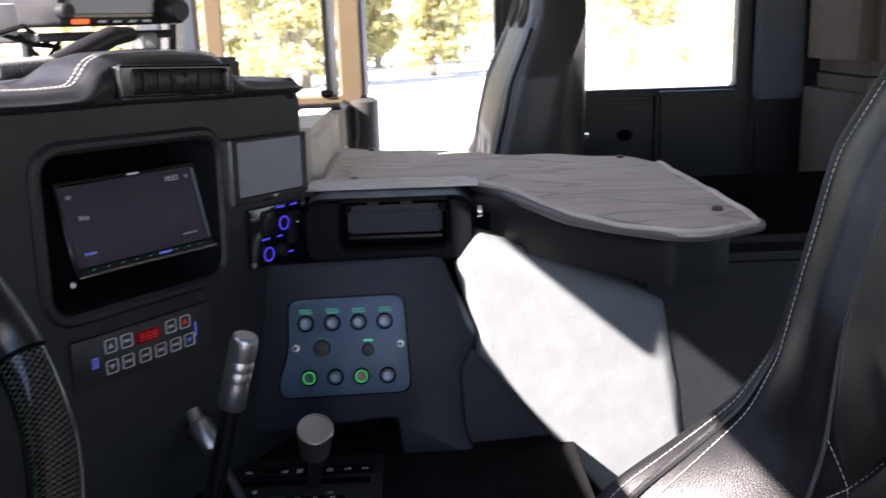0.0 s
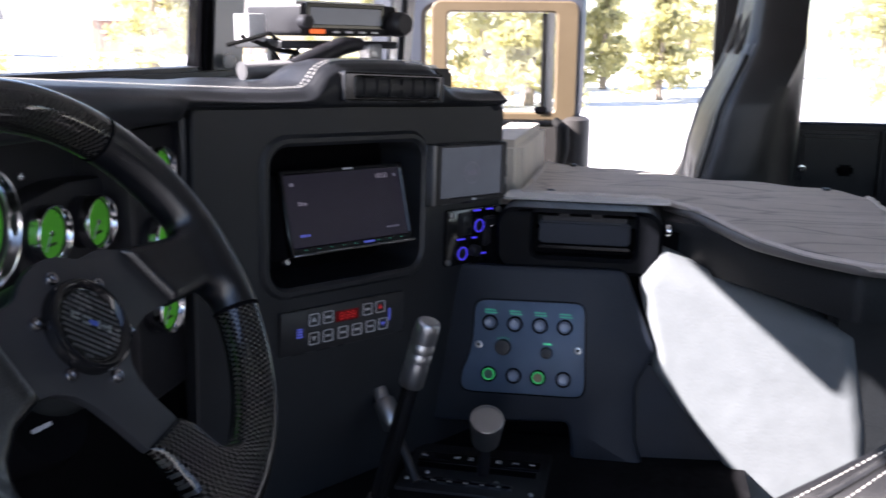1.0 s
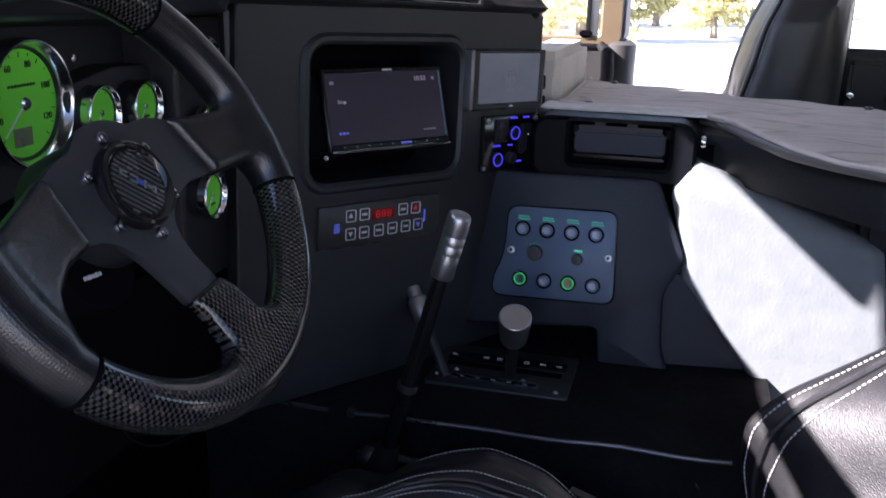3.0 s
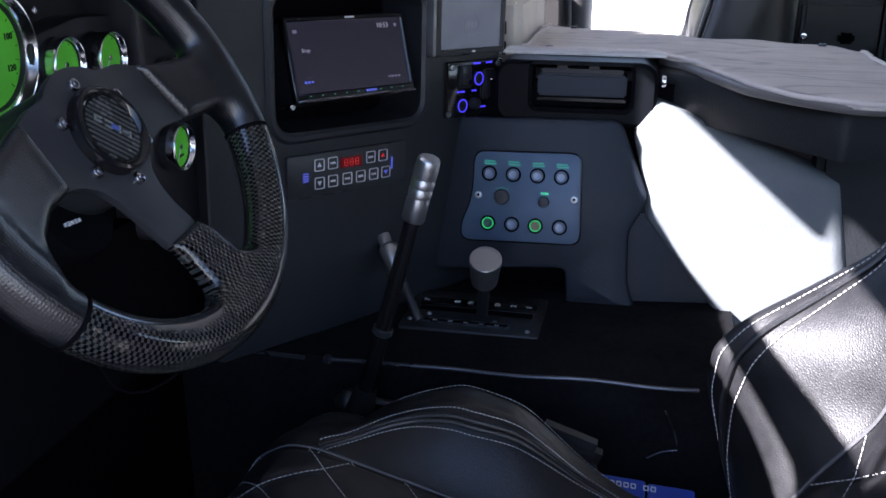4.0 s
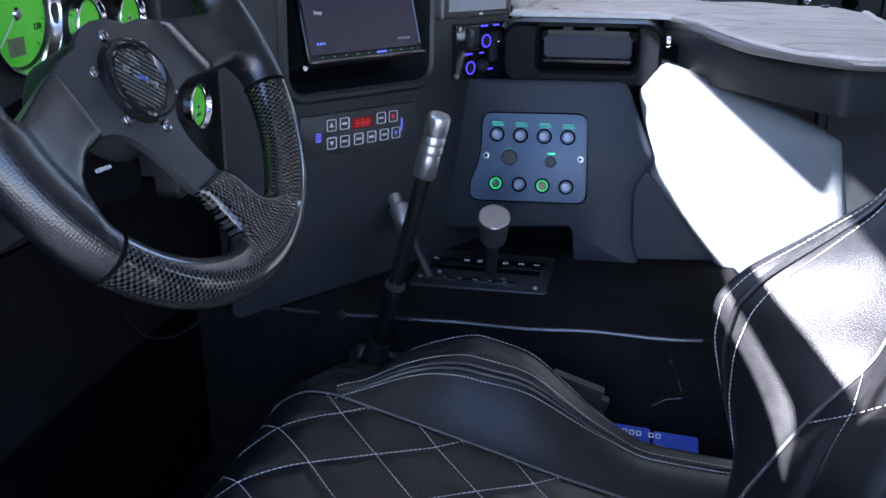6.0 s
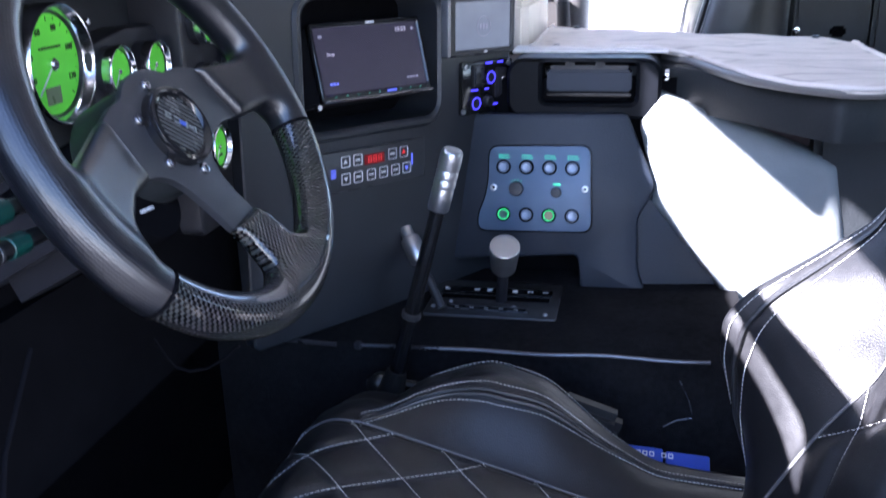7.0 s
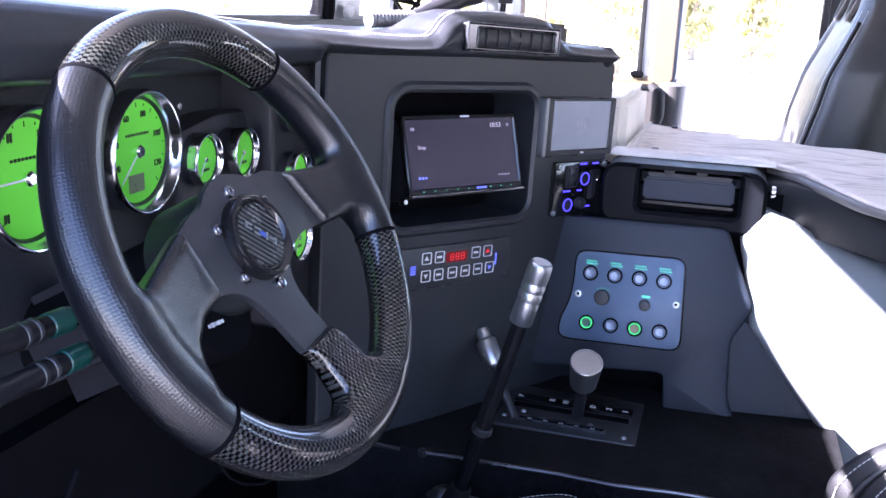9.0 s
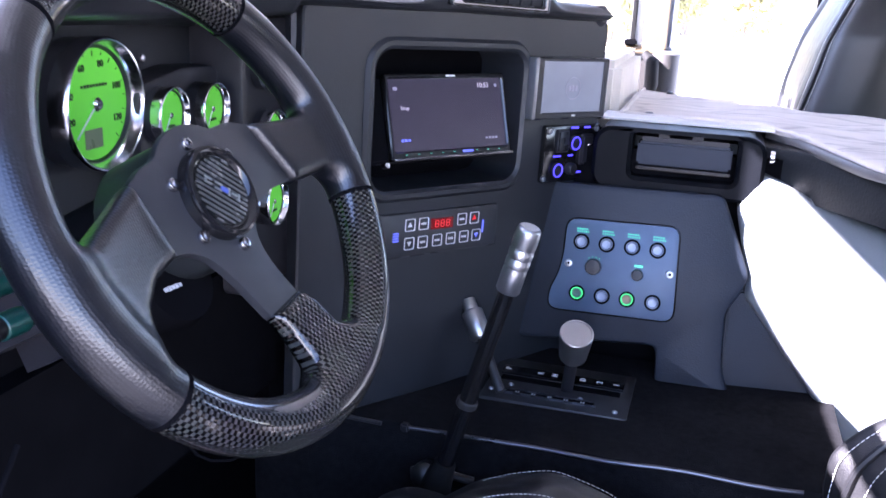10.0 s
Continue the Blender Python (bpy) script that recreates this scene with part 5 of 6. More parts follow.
    cable = [(-0.12, -0.09, -0.10), (-0.17, -0.14, -0.11), (-0.20, -0.20, -0.13), (-0.21, -0.28, -0.16)]
    part("cable", tube(B(), cable, 0.002, 8), DEEP, col)


HUB = material("hub_plate_black", (0.032, 0.034, 0.0385), 0.45, 0.3, 0.12, 40, 0.08, 1600)
CAP_RIB = material("cap_rib", (0.075, 0.078, 0.080), 0.25, 0.4, 0.2, 80, 0)
PALE_BADGE = material("pale_badge", (0.16, 0.18, 0.18), 0.35, 0.5, 0.3, 150, 0)
SATIN_SHROUD = material("satin_shroud", (0.022, 0.025, 0.027), 0.40, 0, 0.1, 30, 0.05, 500, spec=0.1)
STALK = material("stalk_plastic", (0.009, 0.009, 0.011), 0.3, 0, 0.2, 50, 0.05, 600, spec=0.35)
TEAL = material("teal_plastic", (0.003, 0.048, 0.04), 0.3, 0, 0.1, 50, 0)
build_wheel()
# ---- engine cover and console between the seats ----
def side(pts):
    """Points (x, z) of the cover's leaning side as plan points of SIDE."""
    return [(x, (z - 1.52) * 1.02) for x, z in pts]


WALL_HIDE = material("dark_grey_leather", (0.0105, 0.0125, 0.0145), 0.55, 0, 0.12, 40, 0.6, 300, spec=0.28)
# Pocket copy of the cover hide, darkened for the shade it sits in.
POCKET_HIDE = material("shaded_pocket_leather", (0.0035, 0.0042, 0.006), 0.5, 0, 0.2, 40, 0.35, 500, spec=0.12)
NOTCH = material("dark_maroon_wall", (0.024, 0.013, 0.018), 0.6, 0, 0.2, 40, 0.3, 400, spec=0.3)
LIP = material("rolled_leather", (0.14, 0.13, 0.125), 0.42, 0, 0.15, 40, 0.4, 350, spec=0.35)


def build_cover():
    cover = thing("engine_cover", pose(0, 0, 0), "black leather-lined engine cover between the seats", "engine cover")
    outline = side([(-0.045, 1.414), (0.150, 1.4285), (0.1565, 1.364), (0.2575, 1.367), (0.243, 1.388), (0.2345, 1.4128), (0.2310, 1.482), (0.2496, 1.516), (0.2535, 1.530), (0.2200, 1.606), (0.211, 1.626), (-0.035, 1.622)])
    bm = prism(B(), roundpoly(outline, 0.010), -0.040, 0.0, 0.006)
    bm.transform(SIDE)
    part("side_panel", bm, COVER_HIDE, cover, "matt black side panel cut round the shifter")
    # leather pad on the side wall behind it, and the wall
    # Pad outline follows the sun patch; its paler colour adds to that light.
    left = [(0.0, 0.253, 1.652), (0.09, 0.228, 1.608), (0.22, 0.250, 1.525), (0.30, 0.251, 1.500), (0.75, 0.409, 1.312), (1.0, 0.49, 1.215)]
    right = [(0.0, 0.474, 1.568), (0.06, 0.492, 1.556), (0.35, 0.510, 1.45), (0.75, 0.516, 1.33), (1.0, 0.518, 1.215)]

    def leather(u, v):
        x = interp(v, [(a, b) for a, b, _ in left]) * (1 - u) + interp(v, [(a, b) for a, b, _ in right]) * u
        z = interp(v, [(a, c) for a, _, c in left]) * (1 - u) + interp(v, [(a, c) for a, _, c in right]) * u
        soft = 0.014 * (min(1, (1 - u) * 14) * min(1, u * 18) * min(1, v * 14)) ** 0.5
        y = 1.218 - soft + 0.0010 * noise.noise((x * 16, z * 22, 0)) + 0.0003 * noise.noise((x * 55, z * 60, 2))
        return (x, y + (z - 1.5) * 0.18, z)
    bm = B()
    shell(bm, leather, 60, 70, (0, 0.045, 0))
    part("side_pad", bm, PAD_LEATHER, cover, "creased leather side pad, paled to stand in for sunlight", 70)
    # Dark colour and turned face both stand in for shade below the pad.
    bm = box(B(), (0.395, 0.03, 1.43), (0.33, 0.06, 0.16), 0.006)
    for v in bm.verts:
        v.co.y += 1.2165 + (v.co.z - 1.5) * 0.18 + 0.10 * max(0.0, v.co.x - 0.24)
    part("lower_side", bm, COVER_HIDE, cover, "leather below the pad, coloured dark in place of shade")
    bm = box(B(), (0.62, 1.345, 1.36), (1.10, 0.15, 0.52), 0.02)
    part("core_wall", bm, NOTCH, cover, "dark maroon inner wall")
    bm = box(B(), (0.815, 0.05, 1.36), (0.71, 0.10, 0.50), 0.01)
    for v in bm.verts:
        v.co.y += 1.213 + (v.co.z - 1.5) * 0.18
    part("side_wall", bm, WALL_HIDE, cover, "dark grey leather side wall")
    bm = prism(B(), [(x, y) for x, y in ((-0.05, 1.25), (1.0, 1.32), (1.0, 1.50), (0.50, 1.48), (0.28, 1.56), (-0.05, 1.68))], 0.95, 1.668)
    part("core", bm, DEEP, cover)
    # ledge under the mat, dark skirt below it
    near = [(0.045, 1.285), (0.25, 1.285), (0.285, 1.268), (0.315, 1.24), (0.36, 1.180), (0.45, 1.062), (0.50, 1.075), (0.525, 1.095), (0.545, 1.15), (0.545, 1.43), (0.50, 1.48), (0.28, 1.57), (0.045, 1.68)]
    bm = prism(B(), roundpoly(near, 0.012), 1.622, 1.683, 0.006)
    part("skirt", bm, WALL_HIDE, cover, "black leather skirt under the mat")
    bm = B()

    def ledge(u, v):
        x = 0.042 + 0.222 * u
        y = 1.298 + (0.45 - 0.55 * max(0.0, x - 0.10)) * v
        k = min(1, max(0, (y - 1.365) / 0.03))
        return (x, y, 1.7015 - 0.0115 * k * k * (3 - 2 * k))
    shell(bm, ledge, 12, 60, (0, 0, -0.003))
    part("ledge", bm, BINDING, cover, "pale grey ledge")
    # pocket in the side, with a rounded nose
    outer = rrect(0.214, 0.084, 0.024, 0.1485, 1.6560)
    hole = rrect(0.130, 0.058, 0.008, 0.156, 1.6645)
    face = basis((1, 0, 0), (0, 0, 1), (0, -1, 0), (0, 1.238, 0))
    bm = hoop(B(), outer, hole, -0.09, 0.0, 0.005)
    bm.transform(face)
    part("pocket_body", bm, POCKET_HIDE, cover, "leather-covered pocket with a rounded nose")
    bm = prism(B(), inset(hole, 0.001), -0.10, -0.085)
    bm.transform(face)
    part("pocket_back", bm, DEEP, cover)
    screw(cover, basis((0, 0, 1), (0, 1, 0), (1, -0.3, 0.2), (0.260, 1.250, 1.674)), 0.008, name="clip")
    unit = thing("amplifier", face @ Matrix.Translation((-0.007, -0.005, 0)), "black boxed unit with steel clips in the pocket", "unit")
    part("case", box(B(), (0.163, 1.670, -0.048), (0.118, 0.030, 0.07), 0.003), UNIT, unit)
    part("front_strip", box(B(), (0.163, 1.6515, -0.0115), (0.118, 0.004, 0.006), 0.001), GLOSS, unit)
    for x in (0.140, 0.182):
        part("clip", box(B(), (x, 1.6985, -0.030), (0.024, 0.005, 0.030), 0.002), ALU, unit, "bright steel clip")
        part("clip_foot", box(B(), (x - 0.004, 1.692, -0.022), (0.014, 0.010, 0.014), 0.002), TRIM, unit)
    part("grille", box(B(), (0.163, 1.6885, -0.024), (0.108, 0.006, 0.02), 0.001), TRIM, unit)

    # mat on top
    edge_near = smooth_table([(0.062, 1.350), (0.16, 1.338), (0.22, 1.338), (0.255, 1.335), (0.292, 1.305), (0.323, 1.218), (0.352, 1.130), (0.40, 1.072), (0.448, 1.030), (0.476, 1.025), (0.509, 1.037), (0.54, 1.055)], 80, 2)
    edge_far = smooth_table([(0.062, 1.735), (0.10, 1.702), (0.235, 1.635), (0.33, 1.585), (0.43, 1.55), (0.513, 1.505), (0.54, 1.45)], 60, 2)

    def mat_at(u, v):
        x = 0.062 + 0.478 * u
        a, b = interp(x, edge_near), interp(x, edge_far)
        y = a + (b - a) * v
        droop = 0.0042 * min(1, max(0, (0.27 - x) * 40)) * min(1, max(0, (1.42 - y) * 14)) - 0.005 * max(0, 1 - v * 9) ** 1.6 * min(1, max(0, (x - 0.25) * 8))
        wave = 0.003 * noise.noise((x * 9, y * 18, 1)) + 0.003 * math.exp(-((x - 0.25 + 0.15 * (y - 1.5)) / 0.045) ** 2)
        crease = -0.0022 * math.exp(-((y - 1.30 - 0.35 * (x - 0.3)) / 0.004) ** 2) - 0.002 * math.exp(-((y - 1.46 + 0.20 * (x - 0.3)) / 0.004) ** 2)
        return (x, y, 1.697 + droop + wave + crease)
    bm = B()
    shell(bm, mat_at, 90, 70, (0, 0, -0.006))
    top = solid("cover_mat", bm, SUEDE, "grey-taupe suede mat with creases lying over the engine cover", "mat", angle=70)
    bm = B()
    tube(bm, [mat_at(0, k / 30) for k in range(31)] , 0.0035, 8)
    tube(bm, [mat_at(k / 60, 0) for k in range(61)], 0.0030, 8)
    tube(bm, [mat_at(1, k / 30) for k in range(31)], 0.0035, 8)
    part("binding", bm, SUEDE_EDGE, top, "sewn binding")
    bm = B()
    lip = [(0.262, 1.350), (0.285, 1.310)] + [p for p in edge_near if 0.295 < p[0] < 0.535] + [(0.548, 1.062)]
    tube(bm, [(x, y + 0.008, 1.6860) for x, y in lip], 0.0075, 12)
    part("rolled_edge", bm, LIP, cover, "rolled dark leather edge under the mat", 70)
    for x, y in ((0.099, 1.379), (0.512, 1.100), (0.494, 1.500), (0.11, 1.68)):
        p = Matrix.Translation((x, y, 1.698))
        screw(cover, p, 0.006, DARK_SCREW)

    # plate with push buttons
    plate = thing("button_panel", SIDE @ Matrix.Translation((0, 0, 0.0)), "blue-grey panel with two rows of round push buttons", "control panel")
    shape = side([(0.168, 1.462), (0.163, 1.580), (0.021, 1.577), (0.021, 1.530), (0.017, 1.505), (0.007, 1.482), (0.008, 1.459)])
    part("plate_edge", prism(B(), roundpoly(inset(shape, -0.002), 0.016), -0.003, 0.003, 0.001), GLOSS, plate)
    part("plate", prism(B(), roundpoly(shape, 0.015), -0.002, 0.005, 0.001), PANEL, plate, "anodised blue-grey plate")
    r = random.Random(6)
    rows = [(0.042, 1.549), (0.0745, 1.549), (0.107, 1.549), (0.139, 1.549), (0.0435, 1.483), (0.076, 1.483), (0.108, 1.483), (0.1405, 1.483)]
    for i, (x, z) in enumerate(rows):
        y = (z - 1.52) * 1.02
        t = Matrix.Translation((x, y, 0))
        b = part("push_button", lathe(B(), [(0.0102, 0.004), (0.0102, 0.0078), (0.0096, 0.0086), (0.0086, 0.0084), (0.0084, 0.0060), (0.0001, 0.0060)], 30, t), DEEP, plate)
        lit = i in (4, 6)
        part("button_ring", hoop(B(), circle(0.0079, 28, x, y), circle(0.0064, 28, x, y), 0.005, 0.0082, 0.0004), LIT_GREEN if lit else BUTTON_RING, b, "glowing green ring" if lit else "")
        part("button_face", lathe(B(), [(0.0060, 0.005), (0.0060, 0.0078), (0.0054, 0.0084), (0.0001, 0.0080)], 24, t), BUTTON_AMBER if i == 6 else (BUTTON_GREEN if lit else BUTTON_FACE), b)
        if i < 4:
            part("label", bars(B(), x, y + 0.0165, 0.0150, 0.0022, 5, 0.005, 0.0055, r), LIT_TEAL, plate, "green-lit label")
            part("label", bars(B(), x + 0.001, y + 0.0130, 0.0165, 0.0022, 6, 0.005, 0.0055, r), LIT_TEAL, plate, "green-lit label")
    for x, z, rr in ((0.061, 1.519, 0.0100), (0.1175, 1.5155, 0.0068)):
        t = Matrix.Translation((x, (z - 1.52) * 1.02, 0))
        kn = part("knob", lathe(B(), [(rr, 0.004), (rr, 0.013), (rr * 0.92, 0.015), (rr * 0.3, 0.0155), (0.0001, 0.0155)], 30, t), TRIM, plate)
        bm = B()
        for k in range(16):
            a = 2 * math.pi * k / 16
            box(bm, t @ Vector((rr * math.cos(a), rr * math.sin(a), 0.009)), (0.0012, 0.0012, 0.009), 0)
        part("knurl", bm, TRIM, kn)
    for k in range(4):
        part("tick", prism(B(), circle(0.0009, 8, 0.054 + 0.0045 * k, 0.0095 + 0.002 * math.sin(k)), 0.005, 0.0055), LIT_TEAL, plate)
    part("label", bars(B(), 0.118, 0.0065, 0.011, 0.0032, 4, 0.005, 0.0055, r), LIT_GREEN_DIM, plate, "green-lit label")
    for x, z in ((0.0285, 1.520), (0.1575, 1.521)):
        sc = screw(plate, Matrix.Translation((x, (z - 1.52) * 1.02, 0.005)), 0.0052, ALU)
        # Socket is a near-black plug; the recess's shade is its colour.
        part("socket", prism(B(), circle(0.0021, 6, x, (z - 1.52) * 1.02), 0.006, 0.0068), DEEP, sc)

    # low console that carries the shifter
    con = thing("shift_console", pose(0, 0, 0), "low black console with a pale edging strip", "console")
    bm = B()
    prof = [(0.958, 0.96), (0.956, 1.362), (0.962, 1.374), (0.975, 1.378), (1.24, 1.378), (1.24, 0.96)]
    a = [bm.verts.new((-0.30, y, z)) for y, z in prof]
    b = [bm.verts.new((0.37, y, z + 0.010)) for y, z in prof]
    bridge(bm, a, b)
    bm.faces.new(a[::-1])
    bm.faces.new(b)
    part("body", bm, CARPET, con)
    strip = [(-0.25 + 0.57 * k / 20, 0.955 + 0.0015 * math.sin(k * 1.3), 1.3745 + 0.010 * k / 20 + 0.001 * math.sin(k * 0.9)) for k in range(21)]
    part("edging", tube(B(), strip[5:], 0.0024, 8), EDGING, con, "polished edging strip")
    part("edging", tube(B(), [(-0.25, 0.958, 1.372)] + strip[:5], 0.0026, 8), EDGING, con)
    part("strip_joint", box(B(), strip[5], (0.010, 0.010, 0.010), 0.002), TRIM, con)
    # shifter gate
    gate = thing("gear_selector", Matrix.Translation((0.043, 1.112, 1.384)), "black gear selector gate with aluminium knob and white letters", "gear selector")
    part("gate_plate", prism(B(), rrect(0.178, 0.128, 0.004), -0.006, 0.002, 0.001), SATIN, gate)
    part("letter_strip", box(B(), (0.0, 0.022, 0.003), (0.155, 0.022, 0.004), 0.001), GLOSS, gate)
    # Slot is a near-black strip, with the shade inside put into its colour.
    part("slot", box(B(), (0.0, 0.000, 0.0022), (0.150, 0.014, 0.002), 0.0006), DEEP, gate)
    part("lower_strip", hoop(B(), rrect(0.112, 0.012, 0.001, -0.006, -0.040), rrect(0.108, 0.008, 0.001, -0.006, -0.040), 0.002, 0.0045), SATIN_GREY, gate, "narrow framed strip")
    part("lower_strip_face", prism(B(), rrect(0.109, 0.009, 0.001, -0.006, -0.040), 0.001, 0.003), DEEP, gate)
    for text, x in (("P", -0.070), ("R", -0.028), ("N", -0.010), ("D", 0.026), ("2", 0.047), ("1", 0.068)):
        letters(gate, text, Matrix.Translation((x, 0.022, 0.0055)) @ Matrix.Rotation(radians(90), 4, "Z"), 0.011, WHITE, "gear_letter", "white letter")
    for k in range(5):
        part("strip_mark", bars(B(), -0.046 + 0.020 * k, -0.040, 0.006, 0.004, 2, 0.003, 0.0035, r), WHITE, gate)
    for x, y in ((-0.079, -0.040), (0.074, -0.050), (-0.058, -0.020), (0.03, -0.03)):
        screw(gate, Matrix.Translation((x, y, 0.002)), 0.0034, ALU)
    top, base = Vector((0.0672, 1.036, 1.488)) - Vector((0.043, 1.112, 1.384)), Vector((0.010, -0.010, 0.0))
    d = (top - base).normalized()
    lever = part("lever", tube(B(), [base, base + d * 0.07, top - d * 0.02], 0.0075, 10, flat=0.5), TRIM, gate)
    part("knob", lathe(B(), [(0.0155, 0), (0.0165, 0.002), (0.0195, 0.040), (0.0195, 0.0446), (0.0187, 0.0455), (0.0172, 0.0455), (0.0168, 0.0446), (0.0001, 0.0440)], 32, axis(top - d * 0.0445, top)), ALU, lever, "turned aluminium knob")

    # long lever and short lever beside the dash
    top, foot = Vector((0.0295, 0.904, 1.642)), Vector((-0.0470, 0.916, 1.365))
    d = (foot - top).normalized()
    lv = thing("parking_lever", Matrix.Translation(foot), "long black lever with ribbed aluminium grip", "lever")
    lv_top, z0 = top - foot, Vector((0, 0, 0))
    part("shaft", rod(B(), z0, lv_top + d * 0.06, 0.0095, 0.0085, 16), GLOSS, lv)
    ln = 0.072
    prof = [(0.0115, 0), (0.0124, 0.002), (0.0124, 0.024)]
    for k in range(3):
        h = 0.027 + 0.0105 * k
        prof += [(0.0114, h), (0.0114, h + 0.0012), (0.0125, h + 0.002), (0.0127, h + 0.0085)]
    prof += [(0.0126, 0.062), (0.0122, 0.068), (0.0112, 0.0705), (0.0095, ln), (0.0001, ln)]
    part("grip", lathe(B(), prof, 28, axis(lv_top + d * ln, lv_top)), ALU, lv, "ribbed aluminium grip")
    part("collar", rod(B(), lv_top + d * 0.205, lv_top + d * 0.213, 0.0115, 0.0115, 18, 0.001), SATIN, lv)
    part("boot", tube(B(), [(0, 0, 0), (-0.01, 0, -0.03), (-0.02, 0.01, -0.09)], [0.012, 0.018, 0.024], 12), RUBBER, lv)
    tip, foot = Vector((-0.0777, 1.1037, 1.4803)), Vector((-0.020, 1.055, 1.392))
    d = (foot - tip).normalized()
    lv = thing("short_lever", Matrix.Translation(foot), "short lever with stepped aluminium grip", "lever")
    tp = tip - foot
    part("grip", lathe(B(), [(0.0085, 0), (0.009, 0.001), (0.009, 0.014), (0.0125, 0.016), (0.0135, 0.018), (0.0135, 0.050), (0.011, 0.053), (0.0001, 0.053)], 24, axis(tp - d * 0.006, tp + d * 0.1)), ALU, lv, "stepped aluminium grip")
    part("shaft", rod(B(), tp + d * 0.045, Vector((0, 0, 0)), 0.006), SATIN, lv)


UNIT = material("dark_unit_case", (0.028, 0.034, 0.048), 0.55, 0, 0.12, 40, 0.05, 600, spec=0.35)
SUEDE_EDGE = material("suede_edge", (0.64, 0.58, 0.54), 0.85, 0, 0.15, 40, 0.3, 600, spec=0.15)
DARK_SCREW = material("dark_screw", (0.06, 0.06, 0.06), 0.35, 0.8, 0.2, 60, 0)
EDGING = material("edging_strip", (0.10, 0.10, 0.11), 0.3, 0.7, 0.2, 60, 0.05, 400)
BUTTON_GREEN = material("button_green", (0.06, 0.12, 0.09), 0.4, 0.2, 0.1, 80, 0)
BUTTON_FACE = material("button_face", (0.2, 0.235, 0.31), 0.35, 0.4, 0.15, 80, 0.05, 900)
BUTTON_AMBER = material("button_amber", (0.20, 0.13, 0.08), 0.4, 0.2, 0.1, 80, 0)
BUTTON_RING = material("button_ring", (0.14, 0.175, 0.25), 0.4, 0.3, 0.1, 80, 0)
LIT_GREEN_DIM = material("lit_green_dim", (0.03, 0.3, 0.15), 0.4, glow=(0.05, 0.9, 0.4), power=0.08, bump=0, vary=0.05)
build_cover()


# ---- seats ----
WING = smooth_table([(1.26, 0.430), (1.311, 0.388), (1.353, 0.358), (1.403, 0.330), (1.458, 0.313), (1.497, 0.314), (1.527, 0.338), (1.562, 0.388), (1.600, 0.440), (1.646, 0.472), (1.70, 0.488), (1.75, 0.500), (1.80, 0.509), (1.85, 0.531), (1.91, 0.557), (2.0, 0.565), (2.12, 0.590)], 160, 3)
REST = smooth_table([(1.26, 0.300), (1.374, 0.358), (1.441, 0.395), (1.497, 0.437), (1.60, 0.466), (1.70, 0.470), (1.78, 0.490), (1.86, 0.525), (1.92, 0.550), (2.0, 0.562), (2.12, 0.585)], 120, 4)
HALF = smooth_table([(1.26, 0.265), (1.60, 0.270), (1.80, 0.268), (1.88, 0.245), (1.94, 0.20), (2.05, 0.165), (2.12, 0.14)], 120, 6)
RIDGE = smooth_table([(-0.12, 1.28), (-0.087, 1.318), (-0.052, 1.354), (0.012, 1.405), (0.085, 1.428), (0.144, 1.411), (0.204, 1.357), (0.257, 1.323), (0.342, 1.314), (0.45, 1.31)], 120, 9)
LAP = smooth_table([(-0.13, 1.30), (-0.115, 1.345), (-0.095, 1.385), (-0.06, 1.406), (-0.03, 1.405), (0.05, 1.383), (0.125, 1.362), (0.18, 1.345), (0.30, 1.315), (0.45, 1.30)], 120, 4)


def quilt(a, b, pitch_a, pitch_b):
    """0 on the crossing seams, 1 in the middle of a diamond."""
    s, t = a / pitch_a + b / pitch_b, a / pitch_a - b / pitch_b
    ds, dt = abs(s - round(s)), abs(t - round(t))
    w = min(1.0, min(ds, dt) * 4.5)
    return w * (2 - w)


